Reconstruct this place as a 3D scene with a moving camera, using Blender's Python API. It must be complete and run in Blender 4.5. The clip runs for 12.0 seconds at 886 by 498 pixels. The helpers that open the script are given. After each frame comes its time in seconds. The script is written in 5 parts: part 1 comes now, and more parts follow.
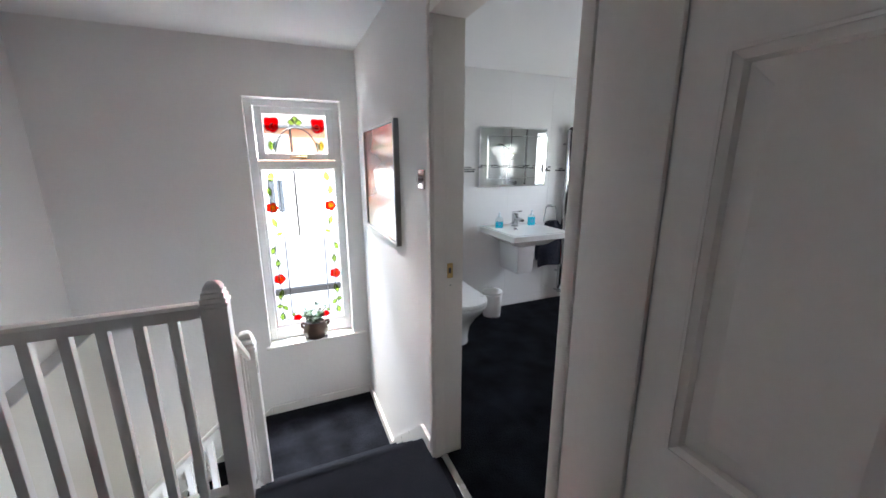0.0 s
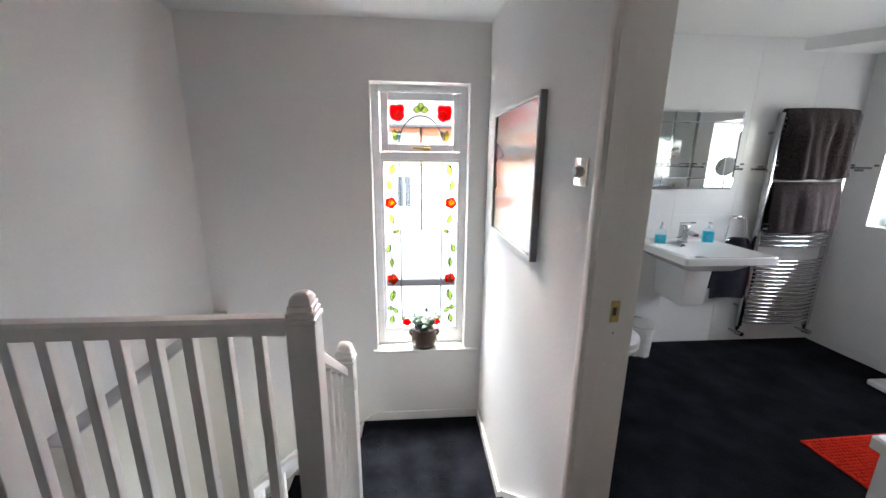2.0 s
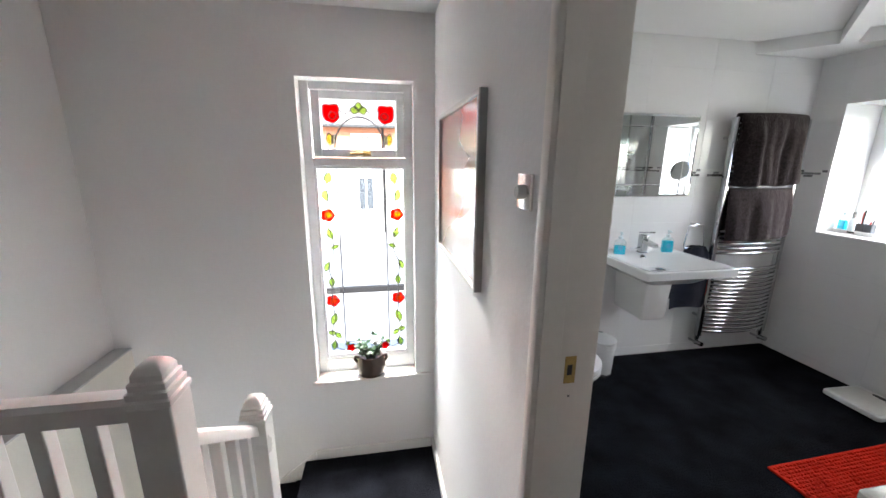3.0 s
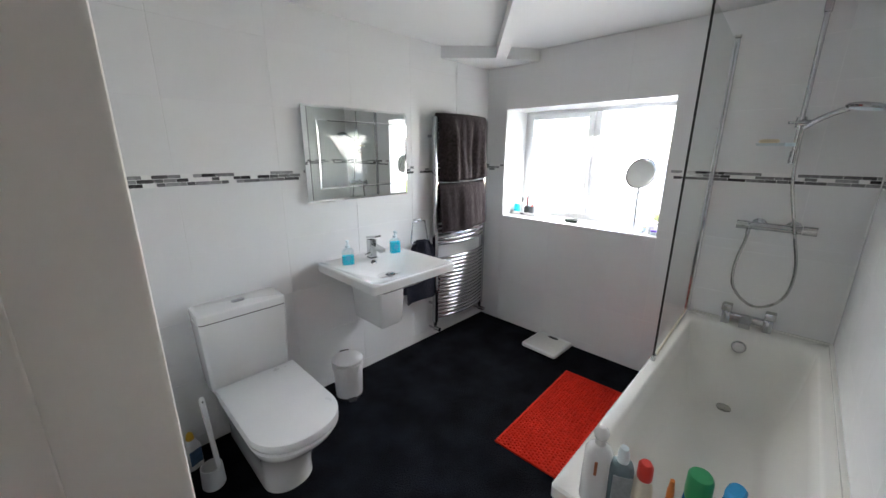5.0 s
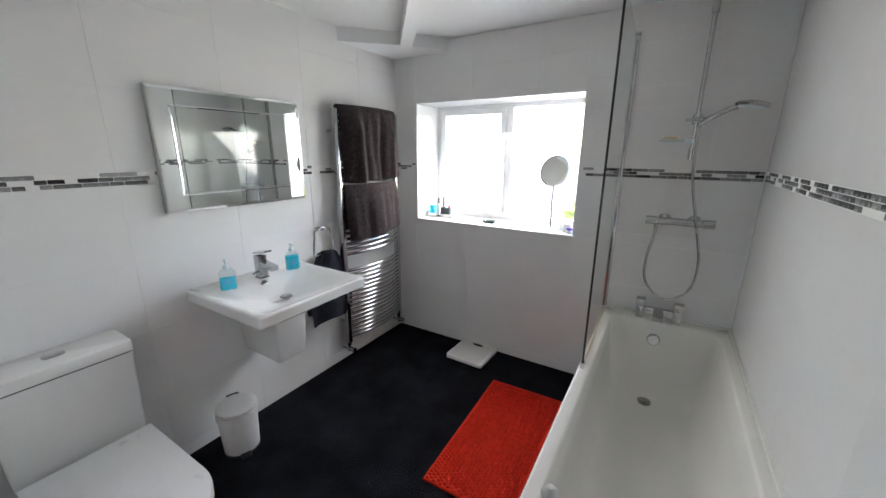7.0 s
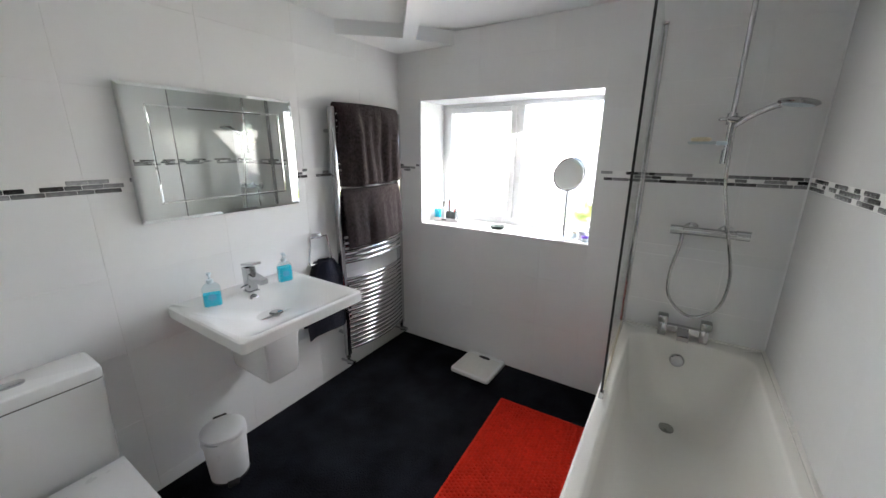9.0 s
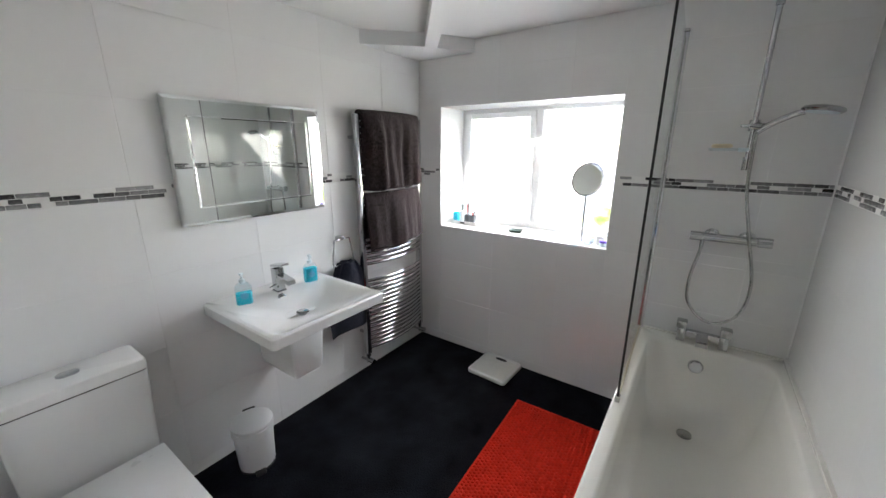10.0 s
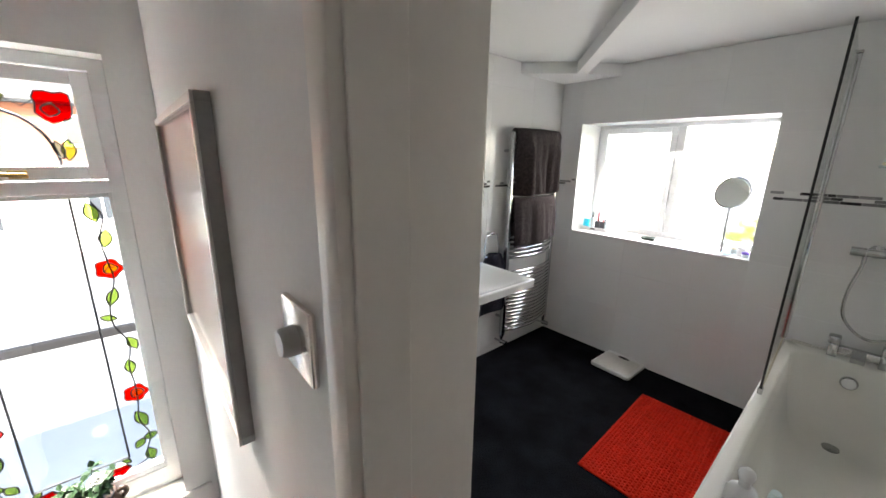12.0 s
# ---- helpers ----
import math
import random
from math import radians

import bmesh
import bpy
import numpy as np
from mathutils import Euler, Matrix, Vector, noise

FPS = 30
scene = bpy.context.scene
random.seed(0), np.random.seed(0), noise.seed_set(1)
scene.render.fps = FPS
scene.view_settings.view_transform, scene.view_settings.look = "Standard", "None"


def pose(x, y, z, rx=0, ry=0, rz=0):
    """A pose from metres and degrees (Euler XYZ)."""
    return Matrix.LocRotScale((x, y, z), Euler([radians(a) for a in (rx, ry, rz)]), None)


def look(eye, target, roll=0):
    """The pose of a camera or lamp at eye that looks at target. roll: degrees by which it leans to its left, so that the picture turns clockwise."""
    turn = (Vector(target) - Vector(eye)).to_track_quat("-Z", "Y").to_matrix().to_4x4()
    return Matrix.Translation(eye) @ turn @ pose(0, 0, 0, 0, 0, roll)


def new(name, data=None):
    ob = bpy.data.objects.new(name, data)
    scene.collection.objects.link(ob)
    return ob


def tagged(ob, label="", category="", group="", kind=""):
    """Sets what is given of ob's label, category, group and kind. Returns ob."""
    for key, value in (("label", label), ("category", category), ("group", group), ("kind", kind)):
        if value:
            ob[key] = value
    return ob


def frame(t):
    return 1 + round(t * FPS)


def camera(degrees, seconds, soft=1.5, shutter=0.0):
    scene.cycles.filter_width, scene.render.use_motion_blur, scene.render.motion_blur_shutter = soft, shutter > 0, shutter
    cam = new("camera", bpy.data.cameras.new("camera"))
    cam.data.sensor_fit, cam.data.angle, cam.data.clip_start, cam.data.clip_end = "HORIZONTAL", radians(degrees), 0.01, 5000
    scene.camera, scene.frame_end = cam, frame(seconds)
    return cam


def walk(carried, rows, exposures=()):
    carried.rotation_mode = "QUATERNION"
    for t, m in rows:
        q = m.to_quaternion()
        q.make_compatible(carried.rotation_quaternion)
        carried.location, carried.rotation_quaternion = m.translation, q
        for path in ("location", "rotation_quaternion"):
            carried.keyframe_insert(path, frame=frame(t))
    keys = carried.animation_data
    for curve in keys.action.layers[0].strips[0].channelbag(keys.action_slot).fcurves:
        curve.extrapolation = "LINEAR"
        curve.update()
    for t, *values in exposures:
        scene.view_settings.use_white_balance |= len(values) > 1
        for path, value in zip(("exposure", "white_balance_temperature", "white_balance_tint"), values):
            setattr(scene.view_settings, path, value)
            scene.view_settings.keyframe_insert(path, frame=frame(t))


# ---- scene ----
cam = camera(100.8, 12.0)
PATH = [
    (0, (0.189, 0.18, 1.473), (0.951, 1.971, 1.013), -0.1),
    (0.5, (0.18, 0.292, 1.467), (0.694, 2.17, 1.011), 0.2),
    (1, (0.198, 0.415, 1.442), (0.545, 2.331, 0.985), 0.4),
    (1.5, (0.225, 0.526, 1.421), (0.434, 2.461, 0.963), 0.5),
    (2, (0.247, 0.665, 1.426), (0.406, 2.603, 0.96), 0.6),
    (2.5, (0.313, 0.839, 1.468), (0.474, 2.773, 0.989), 0.6),
    (3, (0.416, 0.935, 1.467), (0.752, 2.851, 1.006), 0.5),
    (3.5, (0.539, 1.049, 1.503), (1.21, 2.869, 1.019), 0.3),
    (5.5, (0.952, 1.239, 1.547), (2.467, 2.438, 1.032), 0.3),
    (6, (1.007, 1.294, 1.534), (2.607, 2.378, 1.021), 0.4),
    (6.5, (1.049, 1.319, 1.526), (2.691, 2.339, 1.013), 0.3),
    (7, (1.114, 1.345, 1.525), (2.767, 2.347, 1.01), 0.3),
    (9, (1.278, 1.426, 1.558), (2.905, 2.459, 1.023), 0.3),
    (9.5, (1.267, 1.435, 1.572), (2.878, 2.492, 1.038), 0.3),
    (10, (1.229, 1.412, 1.586), (2.807, 2.52, 1.055), 0.2),
    (10.5, (1.135, 1.386, 1.608), (2.69, 2.525, 1.075), 0.3),
    (11, (0.983, 1.371, 1.611), (2.516, 2.543, 1.086), 0.3),
    (11.5, (0.828, 1.361, 1.613), (2.279, 2.64, 1.105), 0.3),
    (12, (0.645, 1.399, 1.603), (1.906, 2.871, 1.112), 0.9),
]
EXPOSURES = [(0.0, 3.42, 6150, 10), (1.5, 3.32, 6250, 10), (2.5, 3.40, 6450, 10), (3.0, 3.40, 6470, 10), (3.5, 3.10, 6500, 10), (5.5, 3.58, 6400, 10), (7.0, 3.38, 6500, 10), (9.5, 3.4, 6600, 10), (10.5, 3.42, 6650, 10), (11.5, 3.48, 6900, 10), (12.0, 3.36, 6900, 10)]
walk(cam, [(t, look(eye, target, roll)) for t, eye, target, roll in PATH], EXPOSURES)

# ---- world and sun ----
SUN_AZ, SUN_EL = 180.0, 42.0          # degrees from north (y) towards east (x), and above the horizon
world = bpy.data.worlds.new("sky")
scene.world = world
world.use_nodes = True
wn = world.node_tree.nodes
sky = wn.new("ShaderNodeTexSky")
sky.sky_type = "NISHITA"
sky.sun_disc = False
sky.sun_elevation, sky.sun_rotation = radians(SUN_EL), radians(SUN_AZ)
sky.air_density, sky.dust_density, sky.ozone_density = 1.0, 1.0, 1.0
wn["Background"].inputs["Strength"].default_value = 0.15
world.node_tree.links.new(sky.outputs[0], wn["Background"].inputs["Color"])
sun_data = bpy.data.lights.new("sun", "SUN")
sun_data.energy, sun_data.angle, sun_data.color = 2.5, radians(0.6), (1.0, 0.95, 0.88)
sun = new("sun", sun_data)
_d = Vector((math.sin(radians(SUN_AZ)) * math.cos(radians(SUN_EL)), math.cos(radians(SUN_AZ)) * math.cos(radians(SUN_EL)), math.sin(radians(SUN_EL))))
sun.matrix_world = look(_d * 20, (0, 0, 0))


def window_light(name, x, y, z, width, height, watts, target, colour=(1, 1, 1)):
    """Daylight of a window's opening: an area lamp that stands in for the sky."""
    data = bpy.data.lights.new(name, "AREA")
    data.shape, data.size, data.size_y, data.energy, data.color = "RECTANGLE", width, height, watts, colour
    ob = new(name, data)
    ob.matrix_world = look((x, y, z), target)
    return ob


window_light("bathroom_daylight", 4.03, 2.56, 1.47, 0.96, 0.78, 3.0, (3.28, 2.25, 0.61), (1.0, 0.965, 0.925))
window_light("landing_daylight", 0.30, 4.05, 2.60, 1.1, 1.3, 125.0, (0.20, 2.6, 1.0), (1.0, 0.965, 0.92))


# ---- materials ----
def material(name, colour, rough=0.5, metal=0.0, vary=0.06, scale=6.0, fine=120.0, bump=0.0, bump_scale=None, coat=0.0, spread=0.0, islands=0.0, rough_vary=0.08, sheen=0.0, gloss=0.5):
    """Paint, stone, cloth or metal with stains at one scale and grain at another. spread: by how much whole objects differ."""
    m = bpy.data.materials.new(name)
    m.use_nodes = True
    nt = m.node_tree
    n, l = nt.nodes, nt.links
    b = n["Principled BSDF"]
    tc = n.new("ShaderNodeTexCoord")
    big, small = n.new("ShaderNodeTexNoise"), n.new("ShaderNodeTexNoise")
    big.inputs["Scale"].default_value, small.inputs["Scale"].default_value = scale, fine
    big.inputs["Detail"].default_value, small.inputs["Detail"].default_value = 4, 3
    for t in (big, small):
        l.new(tc.outputs["Object"], t.inputs["Vector"])
    add = n.new("ShaderNodeMath")
    add.operation = "MULTIPLY_ADD"
    l.new(big.outputs[0], add.inputs[0])
    add.inputs[1].default_value = 0.65
    half = n.new("ShaderNodeMath")
    half.operation = "MULTIPLY"
    half.inputs[1].default_value = 0.35
    l.new(small.outputs[0], half.inputs[0])
    l.new(half.outputs[0], add.inputs[2])
    mr = n.new("ShaderNodeMapRange")
    mr.inputs[1].default_value, mr.inputs[2].default_value = 0.3, 0.7
    mr.inputs[3].default_value, mr.inputs[4].default_value = 1 - vary, 1 + vary
    l.new(add.outputs[0], mr.inputs[0])
    value = mr.outputs[0]
    for amount, node, out in ((spread, "ShaderNodeObjectInfo", "Random"), (islands, "ShaderNodeNewGeometry", "Random Per Island")):
        if amount:
            info = n.new(node)
            m2 = n.new("ShaderNodeMapRange")
            m2.inputs[3].default_value, m2.inputs[4].default_value = 1 - amount, 1 + amount
            l.new(info.outputs[out], m2.inputs[0])
            mul = n.new("ShaderNodeMath")
            mul.operation = "MULTIPLY"
            l.new(value, mul.inputs[0])
            l.new(m2.outputs[0], mul.inputs[1])
            value = mul.outputs[0]
    mix = n.new("ShaderNodeVectorMath")
    mix.operation = "SCALE"
    mix.inputs[0].default_value = colour[:3]
    l.new(value, mix.inputs["Scale"])
    l.new(mix.outputs[0], b.inputs["Base Color"])
    r2 = n.new("ShaderNodeMapRange")
    r2.inputs[3].default_value, r2.inputs[4].default_value = max(0.02, rough - rough_vary), min(1, rough + rough_vary)
    l.new(big.outputs[0], r2.inputs[0])
    l.new(r2.outputs[0], b.inputs["Roughness"])
    b.inputs["Metallic"].default_value = metal
    b.inputs["Coat Weight"].default_value = coat
    b.inputs["Specular IOR Level"].default_value = gloss
    b.inputs["Sheen Weight"].default_value = sheen
    if bump:
        bt = n.new("ShaderNodeTexNoise")
        bt.inputs["Scale"].default_value = bump_scale or fine
        bt.inputs["Detail"].default_value = 5
        l.new(tc.outputs["Object"], bt.inputs["Vector"])
        bp = n.new("ShaderNodeBump")
        bp.inputs["Strength"].default_value, bp.inputs["Distance"].default_value = bump, 0.01
        l.new(bt.outputs[0], bp.inputs["Height"])
        l.new(bp.outputs[0], b.inputs["Normal"])
    return m


def clear_glass(name, colour=(1, 1, 1), gloss=0.08, rough=0.0):
    """A thin pane: light goes straight through it, tinted, with a reflection."""
    m = bpy.data.materials.new(name)
    m.use_nodes = True
    n, l = m.node_tree.nodes, m.node_tree.links
    n.remove(n["Principled BSDF"])
    tr, gl, lw, pw, mx = n.new("ShaderNodeBsdfTransparent"), n.new("ShaderNodeBsdfGlossy"), n.new("ShaderNodeLayerWeight"), n.new("ShaderNodeMath"), n.new("ShaderNodeMixShader")
    tr.inputs[0].default_value = (*colour, 1)
    gl.inputs["Roughness"].default_value = rough
    pw.operation = "MULTIPLY_ADD"
    lw.inputs[0].default_value = 0.12
    pw.inputs[1].default_value, pw.inputs[2].default_value = 0.5, gloss * 0.4
    l.new(lw.outputs["Facing"], pw.inputs[0])
    l.new(pw.outputs[0], mx.inputs[0])
    l.new(tr.outputs[0], mx.inputs[1])
    l.new(gl.outputs[0], mx.inputs[2])
    l.new(mx.outputs[0], n["Material Output"].inputs[0])
    return m


def frosted_glass(name, colour=(1, 1, 1), rough=0.35):
    m = bpy.data.materials.new(name)
    m.use_nodes = True
    n, l = m.node_tree.nodes, m.node_tree.links
    b = n["Principled BSDF"]
    b.inputs["Base Color"].default_value = (*colour, 1)
    b.inputs["Transmission Weight"].default_value = 1.0
    b.inputs["Roughness"].default_value = rough
    b.inputs["IOR"].default_value = 1.1
    tc, no, bp = n.new("ShaderNodeTexCoord"), n.new("ShaderNodeTexNoise"), n.new("ShaderNodeBump")
    no.inputs["Scale"].default_value = 90
    bp.inputs["Strength"].default_value = 0.3
    l.new(tc.outputs["Object"], no.inputs["Vector"])
    l.new(no.outputs[0], bp.inputs["Height"])
    l.new(bp.outputs[0], b.inputs["Normal"])
    return m


PLASTER = material("white_plaster", (0.82, 0.81, 0.80), 0.75, vary=0.025, scale=1.6, fine=60, bump=0.12, bump_scale=45)
CREAM = material("cream_paint", (0.74, 0.72, 0.65), 0.7, vary=0.03, scale=2, fine=60, bump=0.08, bump_scale=50)
CEILING = material("ceiling_paint", (0.82, 0.82, 0.82), 0.85, vary=0.02, scale=1.2, fine=80, bump=0.1, bump_scale=70)
GLOSS = material("white_gloss_woodwork", (0.83, 0.815, 0.79), 0.3, vary=0.03, scale=5, fine=70, bump=0.05, bump_scale=30)
AGED_GLOSS = material("yellowed_gloss_paint", (0.86, 0.81, 0.755), 0.35, vary=0.03, scale=3, fine=60, bump=0.05, bump_scale=30)
TILE = material("white_wall_tile", (0.80, 0.80, 0.80), 0.16, vary=0.015, scale=3, fine=50, bump=0.015, bump_scale=9, spread=0.012, rough_vary=0.05)
GROUT = material("pale_grout", (0.80, 0.80, 0.79), 0.85, vary=0.08, scale=9, fine=150, bump=0.1)
MOSAIC = material("mosaic_stone", (0.17, 0.17, 0.175), 0.25, vary=0.3, scale=60, fine=220, spread=0.94, rough_vary=0.1)
CARPET = material("charcoal_carpet", (0.0095, 0.0103, 0.0138), 0.95, vary=0.85, scale=5, fine=150, bump=1.0, bump_scale=130, gloss=0.03)
STAIR_CARPET = material("grey_stair_carpet", (0.016, 0.018, 0.025), 0.95, vary=0.3, scale=6, fine=400, bump=0.7, bump_scale=400, sheen=0.05, gloss=0.04)
CERAMIC = material("white_ceramic", (0.84, 0.84, 0.83), 0.09, vary=0.01, scale=3, fine=40, rough_vary=0.03, coat=0.3)
ACRYLIC = material("white_acrylic", (0.82, 0.81, 0.77), 0.17, vary=0.015, scale=3, fine=40, rough_vary=0.05)
UPVC = material("white_upvc", (0.84, 0.85, 0.86), 0.28, vary=0.015, scale=4, fine=60)
PLASTIC = material("white_plastic", (0.80, 0.80, 0.80), 0.3, vary=0.02, scale=8, fine=90)
CHROME = material("chrome", (0.52, 0.525, 0.54), 0.08, 1.0, vary=0.03, scale=20, fine=200, rough_vary=0.04)
STEEL = material("brushed_steel", (0.48, 0.48, 0.47), 0.25, 1.0, vary=0.06, scale=20, fine=300)
BRASS = material("aged_brass", (0.52, 0.36, 0.14), 0.35, 1.0, vary=0.2, scale=60, fine=200)
MIRROR = material("mirror_silver", (0.86, 0.89, 0.88), 0.015, 1.0, vary=0.005, scale=2, fine=20, rough_vary=0.005)
TOWEL = material("dark_grey_towelling", (0.036, 0.026, 0.027), 0.98, vary=0.65, scale=60, fine=150, bump=1.0, bump_scale=150, sheen=0.10, gloss=0.04)
NAVY_TOWEL = material("dark_blue_towelling", (0.022, 0.024, 0.038), 0.98, vary=0.3, scale=14, fine=300, bump=0.9, bump_scale=320, sheen=0.05, gloss=0.04)
RED_MAT = material("red_chenille", (0.60, 0.030, 0.015), 0.95, vary=0.12, scale=12, fine=260, bump=0.5, bump_scale=260, gloss=0.1, islands=0.10)
BLACK = material("black_plastic", (0.012, 0.012, 0.013), 0.4, vary=0.1, scale=30, fine=100)
LEAD = material("lead_came", (0.035, 0.035, 0.038), 0.6, vary=0.2, scale=30, fine=100)
BATH_PANE = frosted_glass("frosted_window_glass", rough=0.22)
CLEAR = clear_glass("window_glass", (0.97, 0.98, 0.98))
SCREEN = clear_glass("shower_glass", (0.955, 0.97, 0.96), 0.07)


# ---- mesh helpers ----
def part(name, bm, mat, parent=None, label="", smooth=None):
    """Links a bmesh as one mesh object, under a thing or a part."""
    bmesh.ops.recalc_face_normals(bm, faces=bm.faces)
    me = bpy.data.meshes.new(name)
    bm.to_mesh(me)
    bm.free()
    me.materials.append(mat)
    if smooth is not None:
        me.shade_smooth()
        me.set_sharp_from_angle(angle=radians(smooth))
    ob = new(name, me)
    if parent is not None:
        ob.parent = parent
    if label:
        ob["label"] = label
    return ob


def thing(name, label, category, x=0.0, y=0.0, z=0.0, rz=0.0, group="", kind=""):
    ob = new(name)
    ob.empty_display_size = 0.05
    ob.matrix_world = pose(x, y, z, 0, 0, rz)
    return tagged(ob, label, category, group, kind)


def structure(name, bm, mat, label, category, smooth=None):
    return tagged(part(name, bm, mat, None, "", smooth), label, category, "", "structure")


def box(x0, x1, y0, y1, z0, z1, bevel=0.0, segments=2, bm=None):
    """A box, alone or added to bm."""
    own = bmesh.new()
    bmesh.ops.create_cube(own, size=1.0)
    for v in own.verts:
        v.co = Vector(((x0 + x1) / 2 + v.co.x * (x1 - x0), (y0 + y1) / 2 + v.co.y * (y1 - y0), (z0 + z1) / 2 + v.co.z * (z1 - z0)))
    if bevel:
        bmesh.ops.bevel(own, geom=own.edges[:], offset=bevel, segments=segments, affect="EDGES", profile=0.5)
    return join(bm, own) if bm is not None else own


def join(bm, other):
    me = bpy.data.meshes.new("joined")
    other.to_mesh(me)
    other.free()
    bm.from_mesh(me)
    bpy.data.meshes.remove(me)
    return bm


def boxes(rows, bevel=0.0):
    bm = bmesh.new()
    for r in rows:
        box(*r, bevel=bevel, bm=bm)
    return bm


def loft(rings, cap_start=True, cap_end=True, closed=True):
    """Skin over rings of equally many points."""
    bm = bmesh.new()
    rows = [[bm.verts.new(p) for p in ring] for ring in rings]
    n = len(rows[0])
    for a, b in zip(rows, rows[1:]):
        for i in range(n if closed else n - 1):
            j = (i + 1) % n
            bm.faces.new((a[i], a[j], b[j], b[i]))
    if cap_start:
        bm.faces.new(rows[0])
    if cap_end:
        bm.faces.new(rows[-1])
    return bm


def rounded(cx, cy, hx, hy, r, z, seg=6):
    """A rounded rectangle at height z."""
    r = min(r, hx, hy)
    pts = []
    for k, (sx, sy) in enumerate(((1, 1), (-1, 1), (-1, -1), (1, -1))):
        for i in range(seg + 1):
            a = radians(90 * k + 90 * i / seg)
            pts.append((cx + sx * (hx - r) + r * math.cos(a), cy + sy * (hy - r) + r * math.sin(a), z))
    return pts


def lathe(profile, seg=24, x=0.0, y=0.0):
    """A turned shape from (radius, height) pairs."""
    rings = [[(x + max(r, 1e-4) * math.cos(2 * math.pi * i / seg), y + max(r, 1e-4) * math.sin(2 * math.pi * i / seg), z) for i in range(seg)] for r, z in profile]
    return loft(rings)


def tube(points, r, seg=10, cap=True, radii=None):
    """A round bar along a line of points."""
    pts = [Vector(p) for p in points]
    rings, up = [], Vector((0, 0, 1))
    for i, p in enumerate(pts):
        t = (pts[min(i + 1, len(pts) - 1)] - pts[max(i - 1, 0)]).normalized()
        if i == 0:
            side = t.cross(up if abs(t.z) < 0.9 else Vector((0, 1, 0))).normalized()
        else:
            side = (side - t * side.dot(t)).normalized()
        other = t.cross(side)
        rr = radii[i] if radii else r
        rings.append([p + (side * math.cos(2 * math.pi * k / seg) + other * math.sin(2 * math.pi * k / seg)) * rr for k in range(seg)])
    return loft(rings, cap, cap)


def spline(points, steps=8):
    """A smooth line through points (Catmull-Rom)."""
    p = [Vector(q) for q in points]
    p = [p[0] * 2 - p[1]] + p + [p[-1] * 2 - p[-2]]
    out = []
    for i in range(1, len(p) - 2):
        for k in range(steps):
            t = k / steps
            out.append(0.5 * (2 * p[i] + (p[i + 1] - p[i - 1]) * t + (2 * p[i - 1] - 5 * p[i] + 4 * p[i + 1] - p[i + 2]) * t * t + (3 * p[i] - p[i - 1] - 3 * p[i + 1] + p[i + 2]) * t ** 3))
    return out + [p[-2]]


def turned(bm, m):
    bm.transform(m)
    return bm


# ---- the plan ----
HALL_E, BATH_W = 0.775, 0.872           # faces of the wall between landing and bathroom
HALL_N, HALL_W, HALL_S = 3.32, -1.23, -1.1
BATH_N, BATH_E, BATH_S = 3.268, 3.553, 0.932
DOOR_S, DOOR_N, DOOR_TOP = 0.820, 1.652, 2.03
CEIL_HALL, CEIL_BATH = 2.315, 2.280
LEDGE_S = 2.0                            # where the thicker lower wall of the stairwell begins
HALF = -0.655                            # the half landing
SG = (-0.043, 0.642, -0.028, 1.942)        # stained window: x0, x1, z0, z1
BW = (1.832, 3.068, 0.994, 1.877)        # bathroom window: y0, y1, z0, z1

wall_landing_north = structure("wall_north_landing", boxes([
    (HALL_W - 0.2, SG[0], HALL_N, 3.62, -3.0, 2.5), (SG[1], 0.82, HALL_N, 3.62, -3.0, 2.5),
    (SG[0], SG[1], HALL_N, 3.62, -3.0, SG[2]), (SG[0], SG[1], HALL_N, 3.62, SG[3], 2.5)]), PLASTER, "white painted plaster wall with a deep window reveal", "wall")
structure("wall_west_landing", boxes([(HALL_W - 0.25, HALL_W, HALL_S - 0.2, HALL_N, 0.30, 2.5), (HALL_W - 0.25, HALL_W, HALL_S - 0.2, LEDGE_S, -3.0, 0.30)]), PLASTER, "white painted plaster wall above the stairwell", "wall")
structure("wall_west_stairwell", boxes([(HALL_W - 0.25, HALL_W + 0.095, LEDGE_S, HALL_N, -3.0, 0.315)], 0.004), CREAM, "cream painted lower wall with a ledge along the stairwell", "wall")
structure("wall_between", boxes([
    (HALL_E, BATH_W - 0.01, DOOR_N + 0.02, 3.32, -3.0, 2.5), (HALL_E, BATH_W - 0.01, DOOR_S - 0.02, DOOR_N + 0.02, DOOR_TOP + 0.02, 2.5),
    (HALL_E, BATH_W - 0.01, 0.60, DOOR_S - 0.02, -0.3, 2.5), (HALL_E, BATH_W - 0.01, -0.17, 0.60, 2.03, 2.5),
    (HALL_E, BATH_W - 0.01, HALL_S - 0.2, -0.17, -0.3, 2.5)]), PLASTER, "white painted partition wall between landing and bathroom", "wall")
structure("wall_south_landing", boxes([(HALL_W - 0.25, HALL_E, HALL_S - 0.2, HALL_S, -0.3, 2.5)]), PLASTER, "plain white wall at the back of the landing", "wall")
wall_bath_north = structure("wall_north_bathroom", boxes([(0.82, 4.0, BATH_N + 0.0015, 3.62, -0.3, 2.5)]), GROUT, "white tiled bathroom wall behind basin and toilet", "wall")
